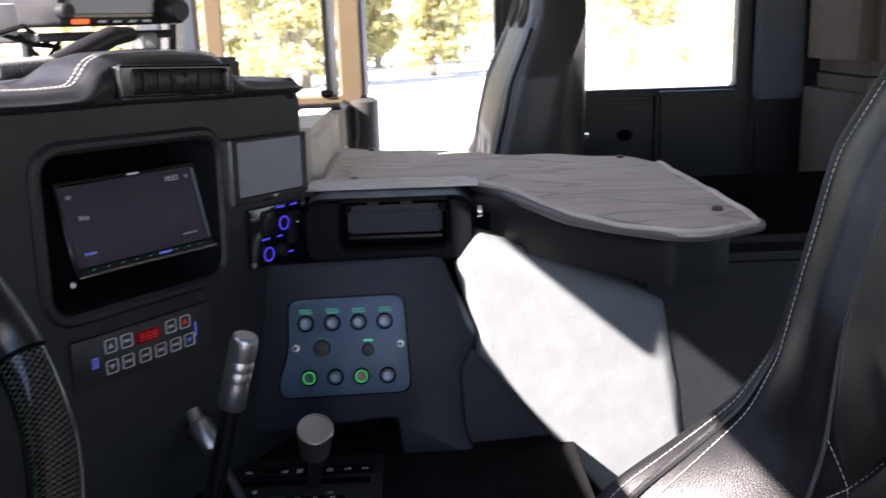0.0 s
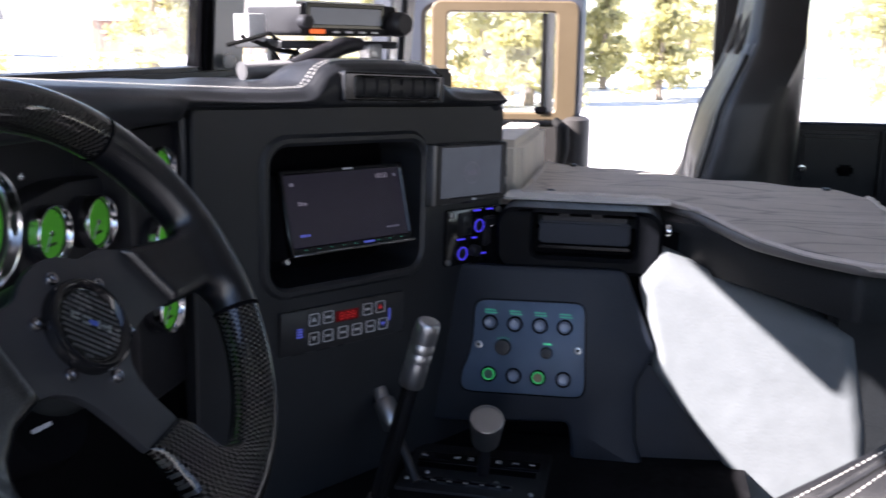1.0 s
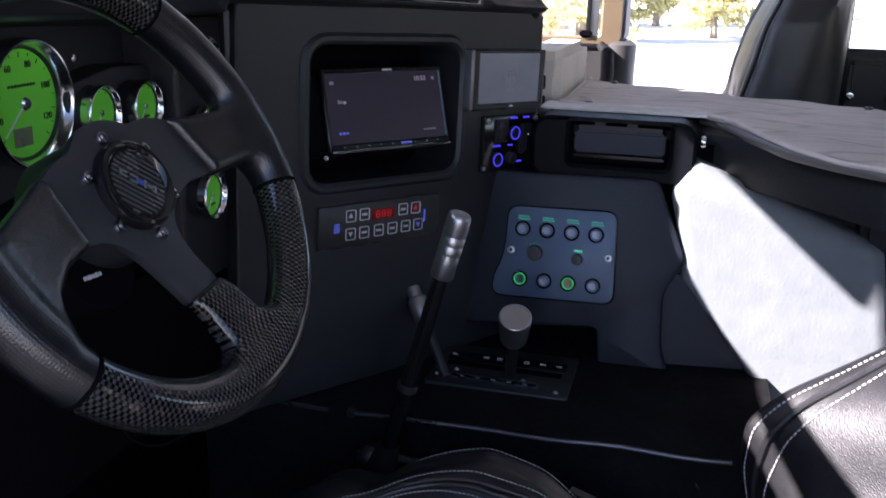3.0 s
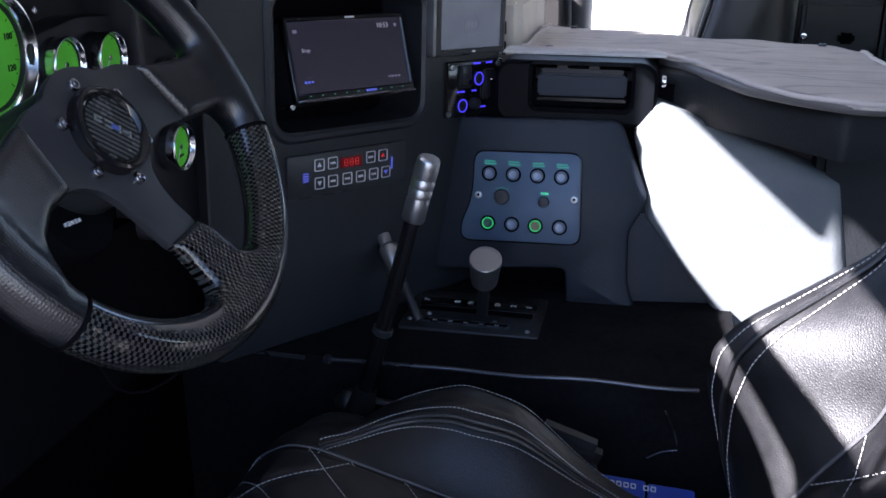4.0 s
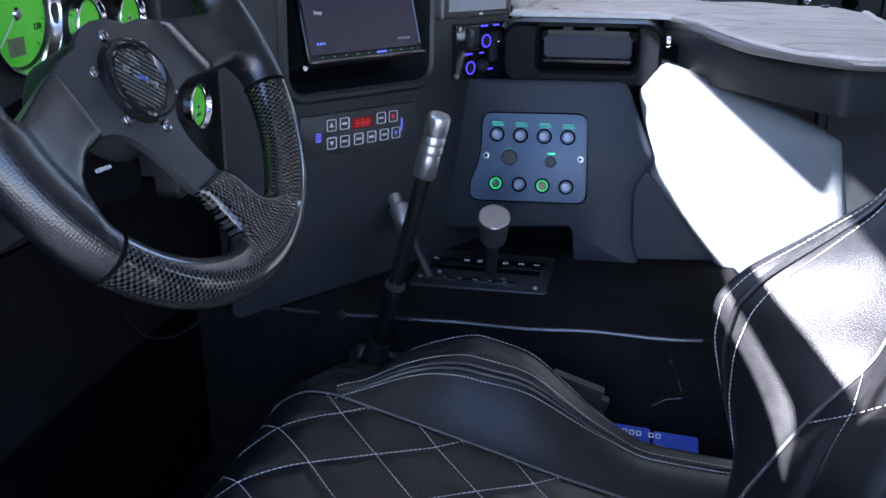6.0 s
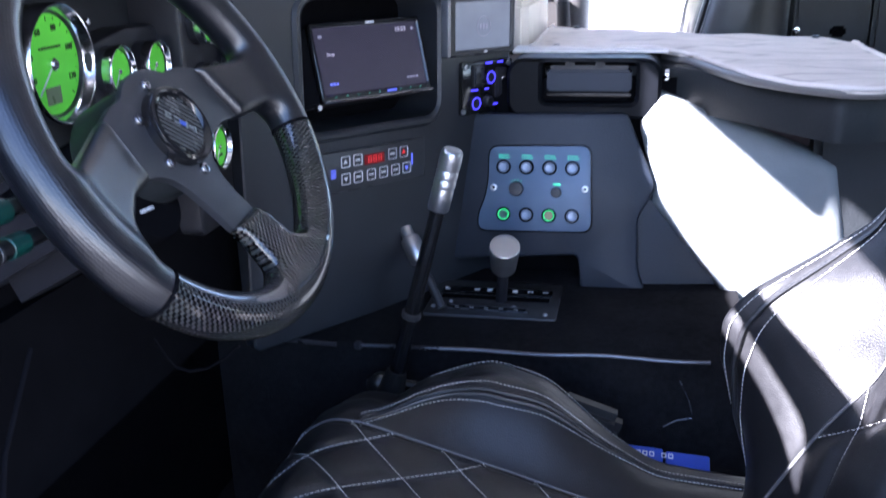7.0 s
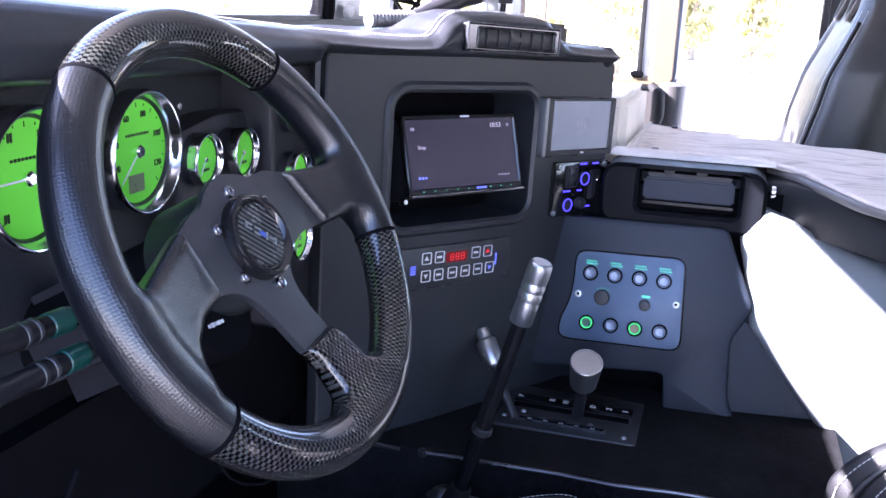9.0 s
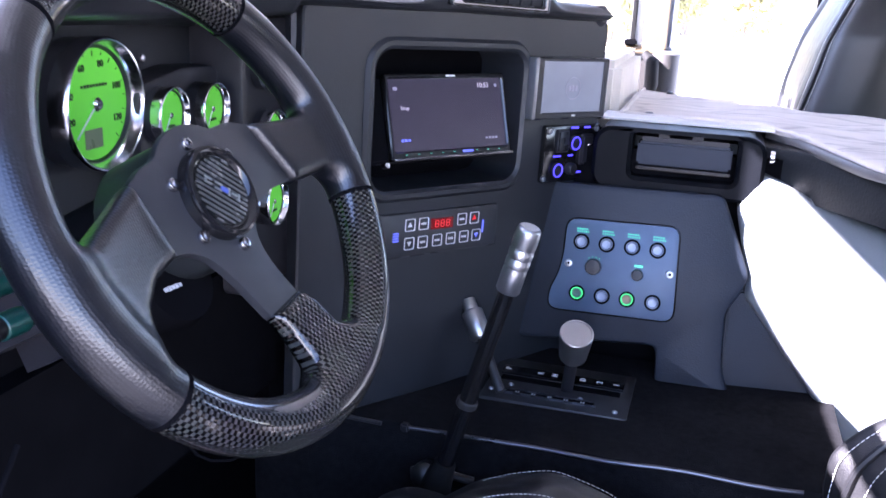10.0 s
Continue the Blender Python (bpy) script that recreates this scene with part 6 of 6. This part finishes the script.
def build_seat():
    seat = thing("driver_seat", Matrix.Translation((0.15, 0.56, 0.97)), "black leather bucket seat with white diamond stitching", "seat", "front seats")
    base = Vector((0.15, 0.56, 0.97))
    part("pedestal", box(B(), (0.03, 0, 0.14), (0.42, 0.40, 0.28), 0.02), TRIM, seat)

    # cushion: quilted middle between two thigh bolsters
    def cushion(u, v, lift=0.0):
        x = -0.13 + 0.56 * u
        k = v * 2 - 1
        y = k * 0.300
        a = abs(y)
        lap, top = interp(x, LAP), interp(x, RIDGE) + 0.004
        if a < 0.150:
            z = lap + 0.004 * (1 - (a / 0.15) ** 2) + 0.0045 * (quilt(x + 0.062, y, 0.09, 0.085) - 1) * min(1, (0.150 - a) * 40)
            z += 0.006
        elif a < 0.245:
            w = (a - 0.150) / 0.095
            high = max(top, lap - 0.02)
            z = lap - 0.003 + (high - lap + 0.003) * (w * w * (3 - 2 * w)) + 0.012 * math.sin(w * math.pi)
        else:
            w = max(0.0, (a - 0.262) / 0.038)
            high = max(top, lap - 0.02)
            z = high - 0.004 * (a - 0.245) / 0.055 - 0.060 * w * w
        nose = max(0.0, (-0.085 - x) / 0.045)
        return (x - base.x, y, z - 0.05 * nose ** 2 + lift - base.z)
    bm = B()
    g = sheet(bm, cushion, 150, 132)
    rim = [g[i][0] for i in range(151)] + [g[150][j] for j in range(1, 133)] + [g[i][132] for i in range(149, -1, -1)] + [g[0][j] for j in range(131, 0, -1)]
    low = [bm.verts.new((v.co.x, v.co.y * 0.98, 1.22 - base.z)) for v in rim]
    bridge(bm, rim, low)
    bm.faces.new(low)
    cushion_part = part("cushion", bm, LEATHER, seat, "quilted leather cushion with raised side bolsters", 70)

    def cushion_point(x, y, lift=0.0022):
        p = cushion((x + 0.13) / 0.56, (y / 0.300 + 1) / 2)
        return (p[0], p[1], p[2] + lift)
    bm = B()
    for s in (-1, 1):
        for c in range(-10, 14):
            row = []
            for k in range(80):
                y = -0.150 + 0.30 * k / 79
                x = (c + s * y / 0.085) * 0.09 - 0.062
                if -0.118 < x < 0.40:
                    row.append(cushion_point(x, y))
            if len(row) > 2:
                stitches(bm, row, 0.0050, 0.0038, 0.00034)
    part("quilt_stitching", bm, THREAD, cushion_part, "white diamond stitching")["kind"] = "stuff"
    for sy in (-1, 1):
        part("seam_piping", tube(B(), [cushion_point(-0.10 + 0.5 * k / 60, sy * 0.1495, 0.0014) for k in range(61)], 0.0011, 6), DIM_THREAD, cushion_part)
        def bolster_line(a, x0, lift):
            row = []
            for k in range(161):
                x = x0 + (0.40 - x0) * k / 160
                row.append(cushion_point(x, sy * (a - 5.6 * max(0.0, 0.06 - x) ** 2 + 0.10 * max(0.0, x - 0.10)), lift))
            return row
        for a in (0.2070, 0.2120):
            part("bolster_piping", tube(B(), bolster_line(a, -0.034, 0.0015), 0.0026, 8), LEATHER, cushion_part)
        bm = B()
        for a in (0.2000, 0.2190):
            stitches(bm, bolster_line(a, -0.034, 0.0028), 0.0042, 0.0030, 0.00036)
        stitches(bm, bolster_line(0.2640, 0.02, 0.0028), 0.0048, 0.0034, 0.00030)
        part("bolster_stitching", bm, THREAD, cushion_part)["kind"] = "stuff"

    # backrest: quilted middle, forward wings, narrowing to the head
    def back(u, v):
        z = 1.27 + 0.85 * u
        k = v * 2 - 1
        half, mid, wing = interp(z, HALF), interp(z, REST), interp(z, WING)
        a = abs(k)
        narrow = min(1.0, half / 0.265)
        if a < 0.52:
            y = a / 0.52 * 0.150 * narrow
            x = mid - 0.004 * (1 - (a / 0.52) ** 2) + 0.010 * (1 - quilt(z - 1.33, y, 0.13, 0.125)) * min(1, (0.52 - a) * 12) * min(1, max(0, (1.70 - z) * 16))
        elif a < 0.86:
            w = (a - 0.52) / 0.34
            y = (0.150 + (0.262 - 0.150) * w) * narrow
            x = mid + (wing - mid) * (w ** 1.25) - 0.010 * math.sin(w * math.pi) + 0.016 * math.exp(-((w - 0.12) / 0.10) ** 2) * min(1, max(0, (z - 1.60) * 8)) * min(1, max(0, (1.90 - z) * 12))
        else:
            w = (a - 0.86) / 0.14
            y = (0.262 + 0.022 * math.sin(w * math.pi / 2)) * narrow
            x = wing + 0.075 * w ** 1.8
        return (x - base.x, math.copysign(y, k), z - base.z)
    bm = B()
    g = sheet(bm, back, 150, 110)
    hind = []
    for i in range(151):
        z = 1.27 + 0.85 * i / 150
        mid, half = interp(z, REST), interp(z, HALF)
        row = [g[i][110]]
        for j in range(1, 10):
            q = math.pi * j / 10
            deep = 0.075 + max(0.0, 0.562 - mid) * min(1, max(0, (z - 1.45) * 6))
            row.append(bm.verts.new((mid + 0.02 + deep * math.sin(q) ** 0.4 - base.x, half * 1.03 * math.cos(q), z - base.z)))
        row.append(g[i][0])
        hind.append(row)
    for i in range(150):
        for j in range(10):
            bm.faces.new((hind[i][j], hind[i + 1][j], hind[i + 1][j + 1], hind[i][j + 1]))
    bm.faces.new([g[150][j] for j in range(111)] + [hind[150][j] for j in range(1, 10)])
    backrest = part("backrest", bm, LEATHER, seat, "quilted leather backrest with deep wings", 70)

    def back_point(z, k, lift=0.0022):
        p = back((z - 1.27) / 0.85, (k + 1) / 2)
        return (p[0] - lift, p[1], p[2])
    bm = B()
    for s in (-1, 1):
        for c in range(-4, 9):
            row = []
            for i in range(80):
                y = -0.150 + 0.30 * i / 79
                z = 1.33 + (c + s * y / 0.125) * 0.13
                if 1.30 < z < 1.66:
                    row.append(back_point(z, y / 0.150 * 0.52))
            if len(row) > 2:
                stitches(bm, row, 0.0050, 0.0038, 0.00034)
    part("quilt_stitching", bm, THREAD, backrest, "white diamond stitching")["kind"] = "stuff"
    for sy in (-1, 1):
        part("wing_piping", tube(B(), [back_point(1.29 + 0.60 * i / 100, sy * 0.80, 0.002) for i in range(101)], 0.0036, 8), LEATHER, backrest)
        part("panel_seam", tube(B(), [back_point(1.29 + 0.55 * i / 100, sy * 0.525, 0.0015) for i in range(101)], 0.0018, 6), DIM_THREAD, backrest)
        bm = B()
        for a in (0.765, 0.835):
            stitches(bm, [back_point(1.29 + 0.62 * i / 200, sy * a) for i in range(201)], 0.0050, 0.0037, 0.00045)
        part("wing_stitching", bm, THREAD, backrest)["kind"] = "stuff"
        # harness opening, a near-black disc for the hole's shade, with a bright rim
        p = Vector(back_point(1.930, sy * 0.42, 0.004))
        m = Matrix.Translation(p) @ basis((0, 1, 0), (0.35, 0, 1), (-1, 0, 0.35), (0, 0, 0))
        o = part("harness_opening", prism(B(), [(x * 0.95, y) for x, y in circle(0.034, 28)], -0.012, 0.003), DEEP, backrest, "near-black disc standing for the shaded harness opening")
        o.data.transform(m)
        rim = part("opening_rim", hoop(B(), [(x * 0.97, y) for x, y in circle(0.039, 28)], [(x * 0.93, y) for x, y in circle(0.033, 28)], -0.002, 0.007, 0.002), DIM_THREAD, backrest)
        rim.data.transform(m)
    return seat


driver_seat = build_seat()
other = copy_thing(driver_seat, Matrix.Translation((0.005, 1.98, 0.97)))
other.name = "passenger_seat"
other["label"] = "black leather passenger bucket seat with harness openings"


def small_things():
    # boxed switch card between seat and console
    card = thing("fuse_card", pose(0.268, 0.885, 1.283, 0, 0, 0), "blue printed card with white squares beside the seat", "card")
    tiltm = basis((0.985, 0.05, -0.08), (-0.02, 0.80, 0.60), (0.03, -0.59, 0.80), (0, 0, 0))
    a = prism(B(), rrect(0.056, 0.044, 0.003, -0.026, 0), -0.012, 0.0, 0.001)
    a.transform(tiltm)
    part("card_half", a, BLUE, card)
    a = prism(B(), rrect(0.050, 0.044, 0.003, 0.030, -0.002), -0.012, 0.0, 0.001)
    a.transform(tiltm)
    part("card_half", a, BLUE, card)
    r = random.Random(9)
    for k in range(8):
        x = -0.050 + 0.0078 * k + (0.006 if k > 5 else 0)
        bm = hoop(B(), rrect(0.0058, 0.0058, 0.0006, x, 0.014, 1), rrect(0.0034, 0.0034, 0.0004, x, 0.014, 1), 0.0, 0.0006)
        bm.transform(tiltm)
        part("white_square", bm, WHITE, card)
    for x, y, w in ((-0.035, 0.004, 0.020), (0.012, 0.002, 0.008), (0.018, -0.006, 0.010), (-0.03, -0.006, 0.022)):
        bm = bars(B(), x, y, w, 0.0032, 4, 0.0, 0.0006, r)
        bm.transform(tiltm)
        part("print_bar", bm, WHITE, card)
    # seat-belt buckle by the cushion
    bk = thing("belt_buckle", pose(0.185, 0.868, 1.352, 0, 0, 0), "black plastic seat-belt buckle beside the cushion", "buckle")
    part("buckle_body", box(B(), (0, 0, 0), (0.075, 0.030, 0.030), 0.009, Matrix.Rotation(radians(18), 4, "Y")), BUCKLE, bk)
    part("buckle_stem", tube(B(), [(0.02, 0, -0.01), (0.03, 0.0, -0.05), (0.04, 0.0, -0.10)], 0.009, 8), TRIM, bk)
    # floor lever end and loose strap near the tunnel
    bm = tube(B(), [(0.283, 0.90, 1.385), (0.293, 0.90, 1.365), (0.299, 0.90, 1.345)], 0.0008, 6)
    solid("cord", bm, SATIN_GREY, "thin pale cord hanging by the seat", "cord")
    bm = tube(B(), [(0.268, 0.90, 1.326), (0.283, 0.90, 1.336), (0.299, 0.90, 1.340)], 0.0008, 6)
    solid("cord", bm, SATIN_GREY, "thin pale cord hanging by the seat", "cord")
    # seat adjuster by the lever's foot
    adj = thing("seat_adjuster", pose(-0.072, 0.935, 1.335), "small dark adjuster knob by the seat front", "knob")
    part("knob", lathe(B(), [(0.014, 0), (0.016, 0.004), (0.015, 0.02), (0.010, 0.024)], 18, Matrix.Rotation(radians(70), 4, "X")), DARK_SCREW, adj)
    part("arm", tube(B(), [(-0.02, 0, 0), (0.02, 0.0, 0.004), (0.05, 0.01, -0.005)], 0.005, 8), DARK_SCREW, adj)
    loop = [(-0.185, 0.62, 1.53), (-0.174, 0.62, 1.511), (-0.168, 0.62, 1.504), (-0.155, 0.62, 1.501), (-0.138, 0.62, 1.505), (-0.119, 0.62, 1.517), (-0.105, 0.62, 1.53)]
    solid("release_loop", tube(B(), loop, 0.0013, 8), DEEP, "black wire loop hanging under the dash", "loop")
    # transceiver on its bracket by the windscreen divider
    m = basis(ALONG, UP, OUT, OUT * -0.830)
    set_ = thing("two_way_radio", m, "black two-way radio with lit display on a bracket", "radio")
    part("case", prism(B(), rrect(0.165, 0.040, 0.006, 0.972, 1.934), -0.12, 0.0, 0.004), TRIM, set_)
    part("display", prism(B(), rrect(0.118, 0.022, 0.001, 0.962, 1.938), -0.002, 0.003), PALE_SCREEN, set_, "pale lit display")
    part("display_frame", hoop(B(), rrect(0.130, 0.032, 0.002, 0.962, 1.938), rrect(0.117, 0.021, 0.001, 0.962, 1.938), -0.001, 0.004, 0.001), GLOSS, set_)
    part("tuning_knob", lathe(B(), [(0.016, 0), (0.017, 0.004), (0.016, 0.02), (0.013, 0.024), (0.0001, 0.024)], 26, Matrix.Translation((1.048, 1.930, 0))), TRIM, set_)
    part("small_knob", lathe(B(), [(0.009, 0), (0.009, 0.012), (0.007, 0.014)], 18, Matrix.Translation((0.893, 1.930, 0))), TRIM, set_)
    part("power_key", prism(B(), rrect(0.022, 0.006, 0.002, 0.915, 1.9185), -0.001, 0.004, 0.001), ORANGE, set_, "orange power key")
    for k in range(4):
        part("key", prism(B(), rrect(0.010, 0.003, 0.001, 0.945 + 0.022 * k, 1.918), -0.001, 0.004, 0.0005), KEYCAP, set_)
    part("heat_sink", prism(B(), rrect(0.15, 0.008, 0.002, 0.965, 1.953), -0.12, -0.01), STEEL, set_, "pale finned top")
    part("bracket", prism(B(), rrect(0.195, 0.010, 0.002, 0.955, 1.902), -0.10, 0.002, 0.002), SATIN, set_)
    part("bracket_plate", prism(B(), rrect(0.026, 0.034, 0.003, 0.838, 1.922), -0.05, -0.02, 0.002), KEYCAP, set_, "pale mounting block")
    part("bracket_leg", prism(B(), rrect(0.008, 0.075, 0.002, 0.868, 1.872), -0.04, -0.03), SATIN, set_)
    part("clamp", prism(B(), rrect(0.024, 0.022, 0.004, 1.005, 1.893), -0.01, 0.012, 0.003), ALU, set_, "bright clamp block")
    # corrugated hose along the foot of the windscreen
    hose = thing("corrugated_hose", pose(0, 0, 0), "pale ribbed hose running along the windscreen foot", "hose")
    prof = []
    for k in range(32):
        prof.append((0.0085 if k % 2 else 0.0110, 0.0027 * k))
    p0, p1 = OUT * -0.80 + ALONG * 0.782 + UP * 1.871, OUT * -0.80 + ALONG * 0.853 + UP * 1.873
    part("hose", lathe(B(), prof, 18, axis(p0, p1)), HOSE, hose, "", 80)
    q = p1 + ALONG * 0.0
    part("connector", tube(B(), [q, q + ALONG * 0.03 + UP * 0.01, q + ALONG * 0.08 + UP * 0.028, q + ALONG * 0.11 + UP * 0.03], [0.011, 0.013, 0.012, 0.008], 12), TRIM, hose)
    for k in range(3):
        bm = tube(B(), [OUT * -0.86 + ALONG * (0.80 + 0.02 * k) + UP * (1.90 + 0.012 * k), OUT * -0.84 + ALONG * (0.85 + 0.01 * k) + UP * (1.915 - 0.02 * k), OUT * -0.85 + ALONG * 0.90 + UP * (1.885 + 0.006 * k)], 0.0028, 7)
        solid("cable", bm, RUBBER, "thin black cable behind the radio bracket", "cable")
    # cloth-faced box on the passenger's end of the dash
    pb = thing("glove_box", pose(0.012, 1.60, 1.70), "cream cloth-faced box at the passenger end of the dash", "box")
    part("box_body", box(B(), (0, 0, 0), (0.075, 0.34, 0.13), 0.012), CREAM, pb)
    # Near-black blocks stand in for the shade inside two slots.
    for z in (0.02, -0.01):
        part("slot", box(B(), (0.012, -0.171, z), (0.006, 0.004, 0.020), 0.001), DEEP, pb)
    # rear bench
    rb = thing("rear_bench", pose(1.145, 2.12, 0.975), "grey-brown upholstered rear seat in the dark cabin", "seat")
    part("backrest", box(B(), (0.06, 0, 0.615), (0.24, 0.30, 0.355), 0.03), BENCH, rb)
    part("headrest", box(B(), (0.065, 0, 0.910), (0.24, 0.30, 0.225), 0.03), BENCH, rb)
    part("seat", box(B(), (0.14, 0, 0.36), (0.50, 0.32, 0.18), 0.04), BENCH, rb)
    part("base", box(B(), (0.14, 0, 0.145), (0.46, 0.30, 0.29), 0.01), TRIM, rb)


BUCKLE = material("buckle_plastic", (0.018, 0.018, 0.018), 0.5, 0, 0.15, 60, 0.1, 500, spec=0.3)
ORANGE = material("orange_key", (0.55, 0.10, 0.02), 0.5, glow=(1.0, 0.2, 0.05), power=0.1, bump=0)
HOSE = material("pale_hose", (0.12, 0.12, 0.125), 0.4, 0.3, 0.15, 60, 0.05, 400)
BENCH = material("grey_brown_cloth", (0.10, 0.087, 0.08), 0.9, 0, 0.2, 30, 0.3, 500, spec=0.2)
small_things()
